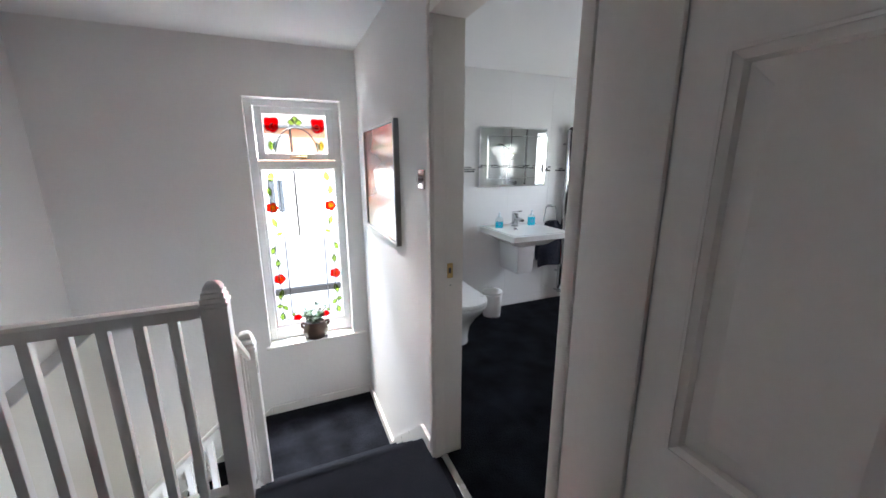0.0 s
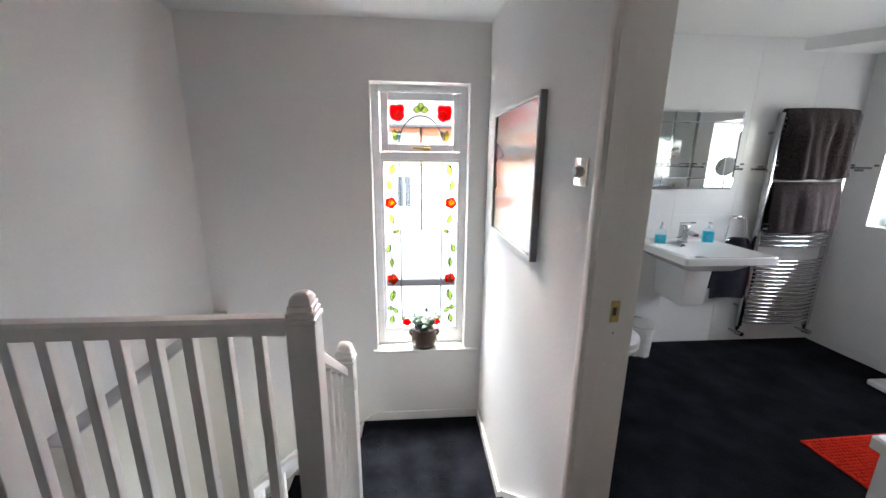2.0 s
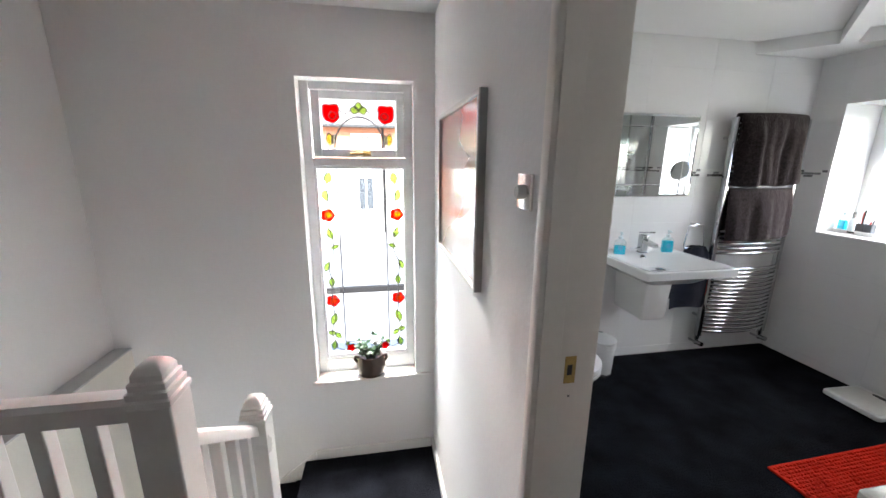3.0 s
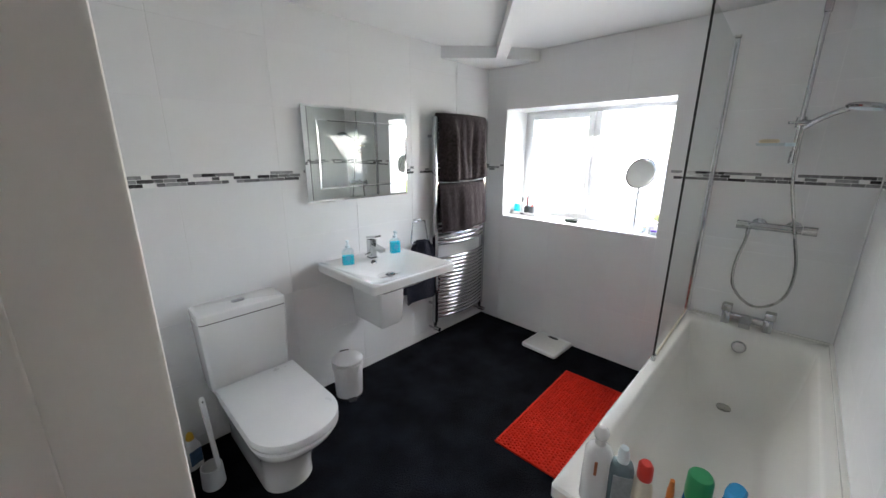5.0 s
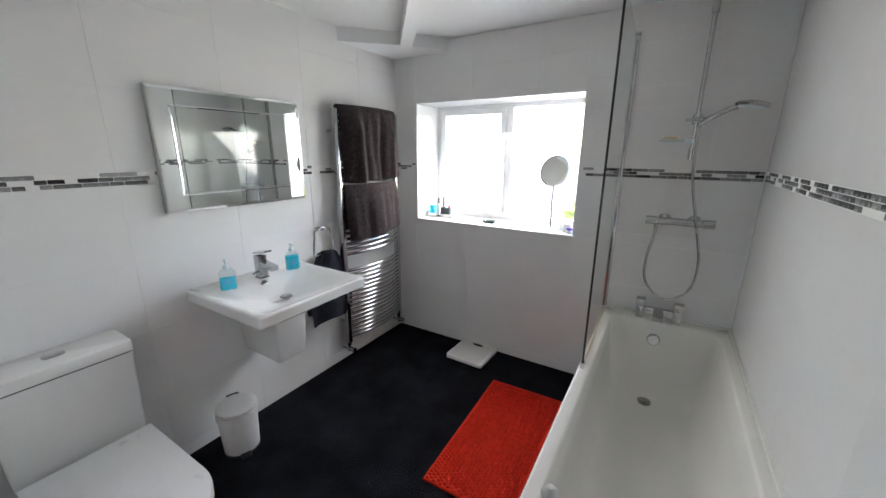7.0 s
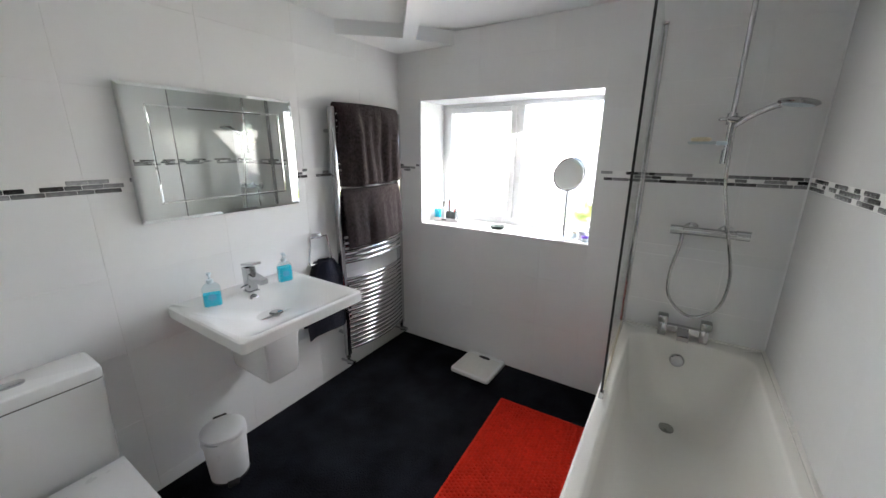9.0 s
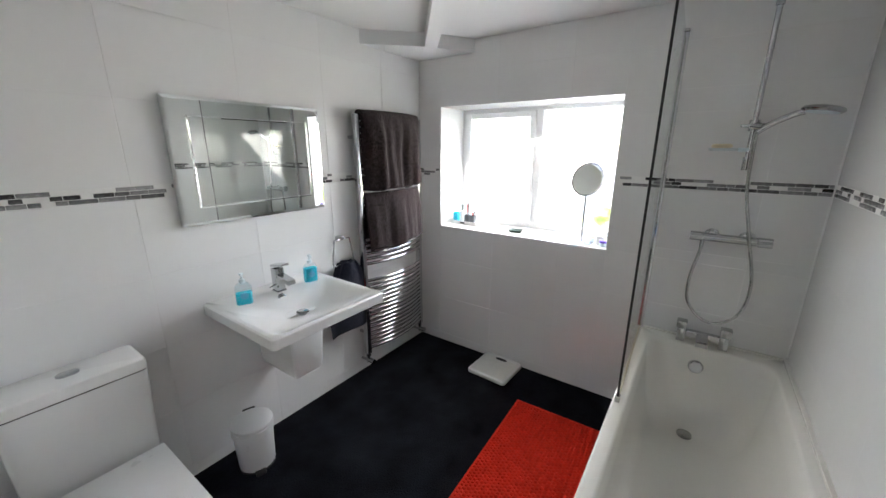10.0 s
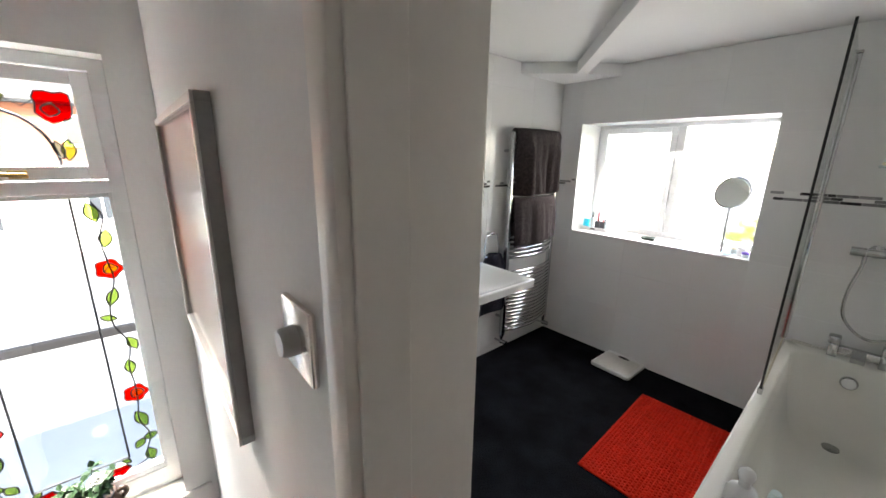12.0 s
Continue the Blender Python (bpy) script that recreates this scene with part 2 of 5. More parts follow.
wall_bath_east = structure("wall_east_bathroom", boxes([
    (BATH_E + 0.0015, 4.01, 0.5, BW[0], -0.3, 2.5), (BATH_E + 0.0015, 4.01, BW[1], BATH_N + 0.0015, -0.3, 2.5),
    (BATH_E + 0.0015, 4.01, BW[0], BW[1], -0.3, BW[2]), (BATH_E + 0.0015, 4.01, BW[0], BW[1], BW[3], 2.5)]), GROUT, "white tiled bathroom wall with the window", "wall")
wall_bath_south = structure("wall_south_bathroom", boxes([(1.70, BATH_E + 0.0015, 0.70, BATH_S - 0.0015, -0.3, 2.5)]), GROUT, "white tiled wall along the bath", "wall")
structure("wall_south_entry", boxes([(BATH_W - 0.01, 1.70, 0.50, 0.70, -0.3, 2.5)]), PLASTER, "plain white wall beside the bathroom door", "wall")
wall_bath_west = structure("wall_west_bathroom", boxes([(BATH_W - 0.01, BATH_W + 0.0005, DOOR_N + 0.02, BATH_N + 0.0015, 0, 2.4), (BATH_W - 0.01, BATH_W + 0.0005, 0.70, DOOR_S - 0.02, 0, 2.4)]), GROUT, "white tiled wall beside the toilet", "wall")
structure("ceiling_landing", boxes([(HALL_W - 0.25, 0.82, HALL_S - 0.2, 3.62, CEIL_HALL, 2.5)]), CEILING, "white painted landing ceiling", "ceiling")
structure("ceiling_bathroom", boxes([(0.82, 4.0, 0.5, 3.62, CEIL_BATH, 2.5)]), CEILING, "white painted bathroom ceiling", "ceiling")
structure("floor_bathroom", boxes([(HALL_E + 0.025, BATH_E + 0.02, 0.60, BATH_N + 0.02, -0.2, 0.0), (HALL_E, HALL_E + 0.025, DOOR_S - 0.01, DOOR_N + 0.01, -0.1, 0.0)]), CARPET, "charcoal black carpet on the bathroom floor", "floor")
structure("floor_landing", boxes([(HALL_W, HALL_E, HALL_S, 1.78, -0.2, 0.0)]), STAIR_CARPET, "dark grey carpet on the upper landing", "floor")
structure("floor_hall_below", boxes([(HALL_W - 0.2, HALL_E, HALL_S, HALL_N, -3.0, -2.75)]), CARPET, "dark carpet in the hall below", "floor")

# corner box below the ceiling and the boxed beam that runs from it
cb = bmesh.new()
low = [cb.verts.new(p) for p in ((2.975, BATH_N, 2.2), (3.252, 2.982, 2.2), (3.325, 2.932, 2.2), (BATH_E, 2.792, 2.2), (BATH_E, BATH_N, 2.2))]
top = [cb.verts.new((v.co.x, v.co.y, CEIL_BATH + 0.02)) for v in low]
cb.faces.new(low)
for i in range(5):
    cb.faces.new((low[i], low[(i + 1) % 5], top[(i + 1) % 5], top[i]))
structure("ceiling_corner_box", cb, CEILING, "white boxed corner below the ceiling", "boxing")
bd = Vector((-0.80, -0.68, 0)).normalized()
bs = Vector((-bd.y, bd.x, 0))
b0, b1 = Vector((3.30, 2.965, 0)), Vector((3.30, 2.965, 0)) + bd * 1.7
cb = loft([[p + bs * s * 0.04 + Vector((0, 0, z)) for s, z in ((-1, 2.2), (1, 2.2), (1, CEIL_BATH + 0.02), (-1, CEIL_BATH + 0.02))] for p in (b0, b1)])
structure("ceiling_beam", cb, CEILING, "white boxed beam running diagonally across the ceiling", "beam")


# ---- bath ----
BATH_TOP = 0.562


def bath():
    x0, x1, y0, y1, top = 1.75, BATH_E - 0.004, BATH_S + 0.004, 1.588, BATH_TOP
    t = thing("bathtub", "white acrylic straight bath along the tiled wall", "bathtub", (x0 + x1) / 2, (y0 + y1) / 2, 0)
    hx, hy = (x1 - x0) / 2, (y1 - y0) / 2
    rings = [rounded(0, 0, hx - 0.012, hy - 0.012, 0.012, top - 0.05), rounded(0, 0, hx, hy, 0.016, top - 0.045), rounded(0, 0, hx, hy, 0.016, top - 0.008), rounded(0, 0, hx - 0.008, hy - 0.008, 0.014, top)]
    ix, iy = hx - 0.085, hy - 0.044
    for d, grow, r in ((0.0, 0.0, 0.09), (0.004, 0.006, 0.10), (0.014, 0.012, 0.11), (0.10, 0.024, 0.14), (0.22, 0.042, 0.16), (0.32, 0.066, 0.17), (0.37, 0.088, 0.17), (0.405, 0.120, 0.15), (0.423, 0.155, 0.12), (0.43, 0.20, 0.08)):
        rings.append(rounded(0, 0, ix - grow, iy - grow, r, top - d))
    part("tub", loft(rings, False, True), ACRYLIC, t, "", 40)
    part("sealant", boxes([(-hx, hx, -hy - 0.007, -hy + 0.012, top - 0.012, top + 0.010), (hx - 0.009, hx + 0.007, -hy + 0.008, hy - 0.02, top - 0.012, top + 0.008)], 0.003), ACRYLIC, t, "white silicone seal along the tiles")
    part("side_panel", box(-hx + 0.03, hx, hy - 0.045, hy - 0.03, 0.0, top - 0.046, 0.003), PLASTIC, t, "white bath panel")
    part("end_panel", box(-hx + 0.012, -hx + 0.03, -hy, hy - 0.03, 0.0, top - 0.046, 0.003), PLASTIC, t, "white bath end panel")
    dr = lathe([(0.0, 0.012), (0.02, 0.012), (0.034, 0.008), (0.036, 0.0), (0.0, 0.0)], 24)
    part("drain_plug", turned(dr, pose(3.275 - (x0 + x1) / 2, 1.293 - (y0 + y1) / 2, top - 0.43)), STEEL, t, "round metal click-clack waste", 40)
    ov = lathe([(0.0, 0.016), (0.028, 0.016), (0.034, 0.010), (0.036, 0.0), (0.0, 0.0)], 24)
    part("overflow", turned(ov, pose(hx - 0.118, 1.295 - (y0 + y1) / 2, top - 0.105, 0, -82, 0)), CHROME, t, "round chrome overflow", 40)
    return t


bath()


# ---- toilet ----
def dring(w, back, front, z, n=28, square=2.15):
    """A D-shaped outline: straight at the back, round in front (towards -y)."""
    pts = []
    mid = front + w * 0.95
    for i in range(n + 1):
        a = math.pi * i / n
        c, s = math.cos(a), math.sin(a)
        pts.append((w * math.copysign(abs(c) ** (2 / square), c), mid - (mid - front) * abs(s) ** (2 / square), z))
    return [(w, back, z)] + pts + [(-w, back, z)]


def toilet():
    t = thing("toilet", "white close-coupled ceramic toilet with the lid down", "toilet", 1.394, 3.262, 0)
    part("cistern", loft([rounded(0, -0.088, 0.180, 0.082, 0.02, 0.383), rounded(0, -0.090, 0.190, 0.088, 0.022, 0.392), rounded(0, -0.095, 0.203, 0.094, 0.022, 0.7515)]), CERAMIC, t, "", 35)
    part("cistern_lid", loft([rounded(0, -0.095, 0.203, 0.094, 0.022, 0.7570), rounded(0, -0.095, 0.2045, 0.095, 0.022, 0.785), rounded(0, -0.095, 0.201, 0.092, 0.02, 0.797), rounded(0, -0.095, 0.192, 0.083, 0.018, 0.801)]), CERAMIC, t, "", 35)
    # Dark filler puts the gap's shade into colour; no gasket sits there.
    part("lid_gap_shade", loft([rounded(0, -0.095, 0.2005, 0.0915, 0.02, z) for z in (0.7505, 0.7575)]), material("gap_shade", (0.10, 0.10, 0.10), 0.8), t, "dark strip for the shade in the gap under the cistern lid")
    fb = loft([rounded(0.0, -0.095, 0.032, 0.02, 0.02, z) for z in (0.80, 0.806)] + [rounded(0, -0.095, 0.028, 0.016, 0.016, 0.809)])
    part("flush_button", fb, CHROME, t, "oval chrome dual flush button", 40)
    pan = loft([dring(0.115, -0.02, -0.60, 0.0), dring(0.112, -0.02, -0.60, 0.06), dring(0.118, -0.02, -0.63, 0.16), dring(0.150, -0.03, -0.72, 0.27), dring(0.178, -0.03, -0.805, 0.35), dring(0.182, -0.03, -0.815, 0.375)])
    part("pan", pan, CERAMIC, t, "", 50)
    part("seat", loft([dring(0.186, -0.25, -0.822, 0.378), dring(0.188, -0.25, -0.826, 0.384), dring(0.186, -0.25, -0.824, 0.394)]), PLASTIC, t, "white seat ring", 50)
    lid = loft([dring(0.184, -0.225, -0.822, 0.397), dring(0.188, -0.222, -0.828, 0.405), dring(0.188, -0.222, -0.828, 0.425), dring(0.187, -0.225, -0.826, 0.434), dring(0.17, -0.235, -0.80, 0.437)])
    part("seat_lid", lid, PLASTIC, t, "glossy white closed lid", 50)
    for s in (-1, 1):
        part("hinge", turned(tube([(-0.03, 0, 0), (0.03, 0, 0)], 0.011, 12), pose(s * 0.08, -0.212, 0.405)), CHROME, t, "chrome hinge", 40)
    return t


toilet()


# ---- basin ----
def basin():
    t = thing("basin", "white ceramic rectangular basin on a semi pedestal", "basin", 2.190, 3.265, 0)
    top, hx = 0.872, 0.306
    hy, cy = 0.298, -0.298
    rings = [rounded(0, -0.26, 0.17, 0.2, 0.05, top - 0.125), rounded(0, -0.27, 0.25, 0.25, 0.04, top - 0.07), rounded(0, cy, hx - 0.012, hy - 0.010, 0.022, top - 0.056), rounded(0, cy, hx, hy, 0.02, top - 0.049), rounded(0, cy, hx, hy, 0.02, top - 0.006),
             rounded(0, cy, hx - 0.006, hy - 0.006, 0.018, top), rounded(0, -0.345, hx - 0.022, hy - 0.065, 0.05, top), rounded(0, -0.345, hx - 0.036, hy - 0.078, 0.055, top - 0.006),
             rounded(0, -0.345, hx - 0.07, hy - 0.105, 0.07, top - 0.022), rounded(0, -0.348, hx - 0.13, hy - 0.15, 0.08, top - 0.046), rounded(0, -0.342, hx - 0.20, hy - 0.20, 0.08, top - 0.066), rounded(0, -0.335, 0.05, 0.05, 0.05, top - 0.080)]
    part("bowl", loft(rings), CERAMIC, t, "", 42)
    ped = [rounded(0.018, -0.165, 0.099, 0.165, 0.010, 0.80), rounded(0.018, -0.165, 0.097, 0.165, 0.012, 0.72), rounded(0.018, -0.160, 0.085, 0.158, 0.014, 0.462), rounded(0.018, -0.155, 0.077, 0.152, 0.016, 0.443)]
    part("semi_pedestal", loft(ped), CERAMIC, t, "", 42)
    ring = part("overflow_ring", turned(lathe([(0.013, 0.0), (0.013, 0.007), (0.019, 0.006), (0.023, 0.002), (0.023, 0.0), (0.013, 0.0)], 24), pose(0.0, -0.165, top - 0.034, 62, 0, 0)), CHROME, t, "chrome overflow ring", 40)
    part("overflow_hole", turned(lathe([(0, 0.002), (0.013, 0.002), (0.013, 0.0), (0, 0.0)], 20), pose(0.0, -0.165, top - 0.034, 62, 0, 0)), BLACK, ring, "dark overflow opening")
    part("plug", lathe([(0, top - 0.060), (0.026, top - 0.060), (0.031, top - 0.064), (0.026, top - 0.070), (0.016, top - 0.072), (0.016, top - 0.082), (0, top - 0.082)], 24, 0, -0.335), CHROME, t, "round chrome basin plug", 40)
    return t


basin()


# ---- mirror ----
def wall_mirror():
    x0, x1, z0, z1 = MIR
    t = thing("wall_mirror", "frameless rectangular wall mirror with narrow inset border strips", "mirror", (x0 + x1) / 2, BATH_N, (z0 + z1) / 2)
    hx, hz = (x1 - x0) / 2, (z1 - z0) / 2

    def rect(a, c, y):
        return [(-a, y, -c), (a, y, -c), (a, y, c), (-a, y, c)]

    part("mirror_glass", loft([rect(hx, hz, -0.012), rect(hx, hz, -0.0215), rect(hx - 0.013, hz - 0.013, -0.0245)], True, True), MIRROR, t)
    part("backing_board", box(-hx + 0.05, hx - 0.05, -0.012, 0.0, -hz + 0.05, hz - 0.05), BLACK, t, "dark backing board")
    a, c, w = hx - 0.082, hz - 0.075, 0.009
    for q, (u0, u1, v0, v1) in enumerate(((-a, a, c - w, c), (-a, a, -c, -c + w), (-a, -a + w, -c - 0.0, c), (a - w, a, -c, c))):
        strip = loft([[(u0, -0.0246, v0), (u1, -0.0246, v0), (u1, -0.0246, v1), (u0, -0.0246, v1)], [(u0 + 0.0036, -0.0275, v0 + 0.0036), (u1 - 0.0036, -0.0275, v0 + 0.0036), (u1 - 0.0036, -0.0275, v1 - 0.0036), (u0 + 0.0036, -0.0275, v1 - 0.0036)]])
        part("mirror_strip", strip, MIRROR, t, "narrow bevelled mirror strip")
    return t


MIR = (1.858, 2.608, 1.246, 1.793)
wall_mirror()


# ---- tall towel radiator ----
def towel_radiator():
    t = thing("towel_radiator", "tall chrome ladder towel radiator with curved bars", "radiator", 3.14, BATH_N, 0)
    hx = 0.295
    for s in (-1, 1):
        part("upright", box(s * hx - 0.018, s * hx + 0.018, -0.090, -0.050, 0.16, 1.785, 0.007, 2), CHROME, t, "", 40)
        for z in (0.32, 1.65):
            part("bracket", turned(tube([(0, 0, 0), (0, 0.052, 0)], 0.011, 12), pose(s * hx, -0.052, z)), CHROME, t, "", 40)
    zs = [0.205 + 0.0315 * i for i in range(17)] + [0.83 + 0.036 * i for i in range(5)] + [1.12 + 0.036 * i for i in range(5)] + [1.42 + 0.036 * i for i in range(10)]
    for z in zs:
        pts = [(hx * k / 6, -0.075 - 0.055 * (1 - (k / 6) ** 2), z) for k in range(-6, 7)]
        part("bar", tube(pts, 0.0115, 10), CHROME, t, "", 60)
    for s in (-1, 1):
        v = part("valve", turned(lathe([(0, 0), (0.012, 0), (0.012, 0.045), (0.018, 0.05), (0.018, 0.075), (0, 0.075)], 16), pose(s * hx, -0.067, 0.088)), CHROME, t, "chrome valve", 40)
        part("valve_head", turned(tube([(0, 0, 0), (0, -0.055, 0)], 0.017, 14), pose(s * hx, -0.067, 0.108)), CHROME, v, "chrome valve head", 40)
        part("tail_pipe", tube([(s * hx, -0.067, 0.10), (s * hx, -0.001, 0.10)], 0.009, 10), CHROME, t, "", 40)
    return t


towel_radiator()


# ---- windows ----
def colour_glass(name, colour):
    return clear_glass(name, colour, 0.05)


RED_GLASS = colour_glass("red_glass", (0.85, 0.006, 0.02))
ORANGE_GLASS = colour_glass("orange_glass", (0.90, 0.20, 0.004))
GREEN_GLASS = colour_glass("green_glass", (0.58, 0.70, 0.26))
FLAME_GLASS = colour_glass("flame_red_glass", (0.90, 0.05, 0.006))
AMBER_GLASS = colour_glass("amber_glass", (0.95, 0.45, 0.02))
BLUE_GLASS = colour_glass("pale_blue_glass", (0.45, 0.60, 0.62))


def flat(points, y, depth=0.003):
    """A plate in the plane of a window: points of (x, z)."""
    return loft([[(x, y, z) for x, z in points], [(x, y + depth, z) for x, z in points]])


def came(points, y, w=0.0022):
    return tube([(x, y, z) for x, z in points], w, 6)


def leaf_outline(x, z, length, width, angle, n=9):
    ca, sa = math.cos(radians(angle)), math.sin(radians(angle))
    pts = []
    for side in (1, -1):
        for i in range(n):
            t = i / n if side == 1 else 1 - i / n
            u, v = (t - 0.5) * length, side * width * math.sin(math.pi * t) ** 0.85 * (0.5 + 0.12 * math.sin(3 * t))
            pts.append((x + u * ca - v * sa, z + u * sa + v * ca))
    return pts


def rose_outline(x, z, rx, rz, bumps=5, n=30, turn=0.4):
    return [(x + rx * (1 + 0.10 * math.cos(bumps * a + turn)) * math.cos(a), z + rz * (1 + 0.10 * math.cos(bumps * a + turn)) * math.sin(a)) for a in [2 * math.pi * i / n for i in range(n)]]


def glass_piece(kind, outline, mat, y, parent):
    part(kind, flat(outline, y), mat, parent)
    part("lead_line", came(outline + outline[:1], y - 0.001, 0.0031), LEAD, parent)


def stained_window():
    w = thing("window_1", "narrow white framed window with stained glass roses", "window", 0, 0, 0, kind="structure")
    x0, x1, z0, z1 = SG
    yf, yb = 3.435, 3.50
    fr = boxes([(x0, 0.012, yf, yb, z0, z1), (0.590, x1, yf, yb, z0, z1), (0.012, 0.598, yf, yb, 1.895, z1), (0.012, 0.598, yf, yb, z0, 0.075), (0.012, 0.598, yf, yb, 1.435, 1.487)], 0.005)
    part("window_frame", fr, UPVC, w)
    sash = boxes([(0.020, 0.074, yf - 0.012, yb - 0.02, 1.492, 1.89), (0.538, 0.592, yf - 0.012, yb - 0.02, 1.492, 1.89), (0.074, 0.538, yf - 0.012, yb - 0.02, 1.838, 1.89), (0.074, 0.538, yf - 0.012, yb - 0.02, 1.492, 1.545)], 0.005)
    part("top_sash", sash, UPVC, w, "white opening top light")
    bead = boxes([(0.012, 0.030, yf + 0.004, yb - 0.01, 0.075, 1.435), (0.580, 0.598, yf + 0.004, yb - 0.01, 0.075, 1.435), (0.03, 0.58, yf + 0.004, yb - 0.01, 1.418, 1.435), (0.03, 0.58, yf + 0.004, yb - 0.01, 0.075, 0.105)], 0.003)
    part("glazing_bead", bead, UPVC, w)
    part("sill_nosing", box(x0 - 0.03, 0.752, HALL_N - 0.022, HALL_N + 0.0, z0 - 0.022, z0 + 0.004, 0.007, 3), GLOSS, w, "white painted sill nosing", 40)
    sill = part("window_sill", box(x0 + 0.001, x1 - 0.001, HALL_N - 0.002, yf, z0 - 0.022, z0 + 0.0035), GLOSS, w, "white painted sill")
    h = part("window_handle", box(0.245, 0.375, yf - 0.034, yf - 0.02, 1.508, 1.522, 0.005, 2), BRASS, w, "brass lever handle", 40)
    part("handle_plate", box(0.325, 0.375, yf - 0.022, yf - 0.011, 1.500, 1.530, 0.004, 2), BRASS, h, "", 40)
    yg = 3.462
    for a in ((0.03, 0.58, 0.105, 1.418), (0.074, 0.538, 1.545, 1.838)):
        p = part("pane", box(a[0], a[1], yg, yg + 0.004, a[2], a[3]), CLEAR, w)
        p.visible_shadow = False
    gx0, gx1, gz0, gz1 = 0.03, 0.58, 0.105, 1.418
    X, Z = (lambda u: gx0 + u * (gx1 - gx0)), (lambda v: gz1 - v * (gz1 - gz0))
    yp = yg - 0.006
    for s in (0, 1):
        m = (lambda u: 1 - u) if s else (lambda u: u)
        sg = -1 if s else 1
        for v in (0.23, 0.69):
            outer, inner = rose_outline(X(m(0.086)), Z(v), 0.043, 0.040), rose_outline(X(m(0.086)) + 0.004, Z(v) + 0.002, 0.023, 0.021, 3)
            part("glass_rose", loft([[(x, y, z) for x, z in o] for o, y in ((outer, yp), (inner, yp), (inner, yp + 0.003), (outer, yp + 0.003), (outer, yp))], False, False), FLAME_GLASS, w)
            part("lead_line", came(outer + outer[:1], yp - 0.001, 0.0026), LEAD, w)
            glass_piece("rose_petal", inner, ORANGE_GLASS if v > 0.5 else AMBER_GLASS, yp - 0.004, w)
            part("lead_line", came([(X(m(0.086)) - 0.015, Z(v) - 0.012), (X(m(0.086)) + 0.0, Z(v) + 0.012), (X(m(0.086)) + 0.018, Z(v) + 0.004)], yp - 0.006, 0.0022), LEAD, w)
        glass_piece("glass_rose", rose_outline(X(m(0.285)), Z(0.972), 0.034, 0.028), RED_GLASS, yp, w)
        stem = [(0.11, 0.01), (0.06, 0.06), (0.10, 0.13), (0.086, 0.2), (0.07, 0.27), (0.12, 0.34), (0.13, 0.42), (0.06, 0.50), (0.09, 0.58), (0.08, 0.66), (0.085, 0.73), (0.10, 0.80), (0.05, 0.87), (0.09, 0.93), (0.10, 0.965), (0.20, 0.985)]
        part("stem_line", came([(p.x, p.z) for p in spline([(X(m(u)), 0, Z(v)) for u, v in stem], 4)], yp, 0.0034), LEAD, w)
        for u, v, ln, wd, an in ((0.115, 0.045, 0.085, 0.042, 75), (0.07, 0.13, 0.08, 0.040, 100), (0.10, 0.325, 0.085, 0.036, 110), (0.15, 0.395, 0.06, 0.026, 20), (0.04, 0.50, 0.075, 0.034, 70), (0.085, 0.585, 0.075, 0.036, 85), (0.085, 0.795, 0.10, 0.042, 70), (0.05, 0.875, 0.06, 0.034, 170), (0.125, 0.892, 0.06, 0.034, 130), (0.07, 0.95, 0.075, 0.04, 80), (0.235, 0.945, 0.04, 0.022, 40)):
            glass_piece("glass_leaf", leaf_outline(X(m(u)), Z(v), ln * 0.95, wd * 0.86, an if not s else 180 - an), GREEN_GLASS, yp - 0.002, w)
    for a in ([(0.215, 0.0), (0.215, 0.935), (0.785, 0.935), (0.785, 0.0)],):
        for p, q in zip(a, a[1:]):
            part("lead_line", came([(X(p[0]), Z(p[1])), (X(q[0]), Z(q[1]))], yg - 0.003, 0.0042), LEAD, w)
    gx0, gx1, gz0, gz1 = 0.074, 0.538, 1.545, 1.838
    X, Z = (lambda u: gx0 + u * (gx1 - gx0)), (lambda v: gz1 - v * (gz1 - gz0))
    part("lead_line", came([(X(0.5) + 0.158 * math.cos(radians(180 - 6 * i)), Z(1.0) + 0.198 * math.sin(radians(180 - 6 * i))) for i in range(31)], yg - 0.003, 0.0055), LEAD, w)
    for u in (0.135, 0.865):
        k = 1 if u < 0.5 else -1
        body = [(X(u) + k * a, Z(0.28) + b) for a, b in ((-0.048, 0.050), (-0.03, 0.058), (-0.008, 0.052), (0.015, 0.058), (0.04, 0.056), (0.05, 0.035), (0.044, 0.012), (0.05, -0.02), (0.03, -0.042), (0.008, -0.056), (-0.014, -0.048), (-0.04, -0.038), (-0.05, -0.012), (-0.052, 0.02))]
        glass_piece("glass_rose", body, RED_GLASS, yp, w)
        glass_piece("rose_petal", leaf_outline(X(u) + k * 0.008, Z(0.31), 0.05, 0.04, 90 + k * 12), ORANGE_GLASS, yp - 0.004, w)
        glass_piece("glass_leaf", leaf_outline(X(u) - k * 0.018, Z(0.80), 0.082, 0.034, 90 + k * 5), GREEN_GLASS, yp, w)
        glass_piece("glass_leaf", leaf_outline(X(u) + k * 0.008, Z(0.80), 0.07, 0.024, 90 - k * 12), BLUE_GLASS, yp - 0.001, w)
        part("stem_line", came([(X(u) + k * 0.05, Z(0.2)), (X(u) + k * 0.08, Z(0.28)), (X(0.5) - k * 0.05, Z(0.2))], yp, 0.0024), LEAD, w)
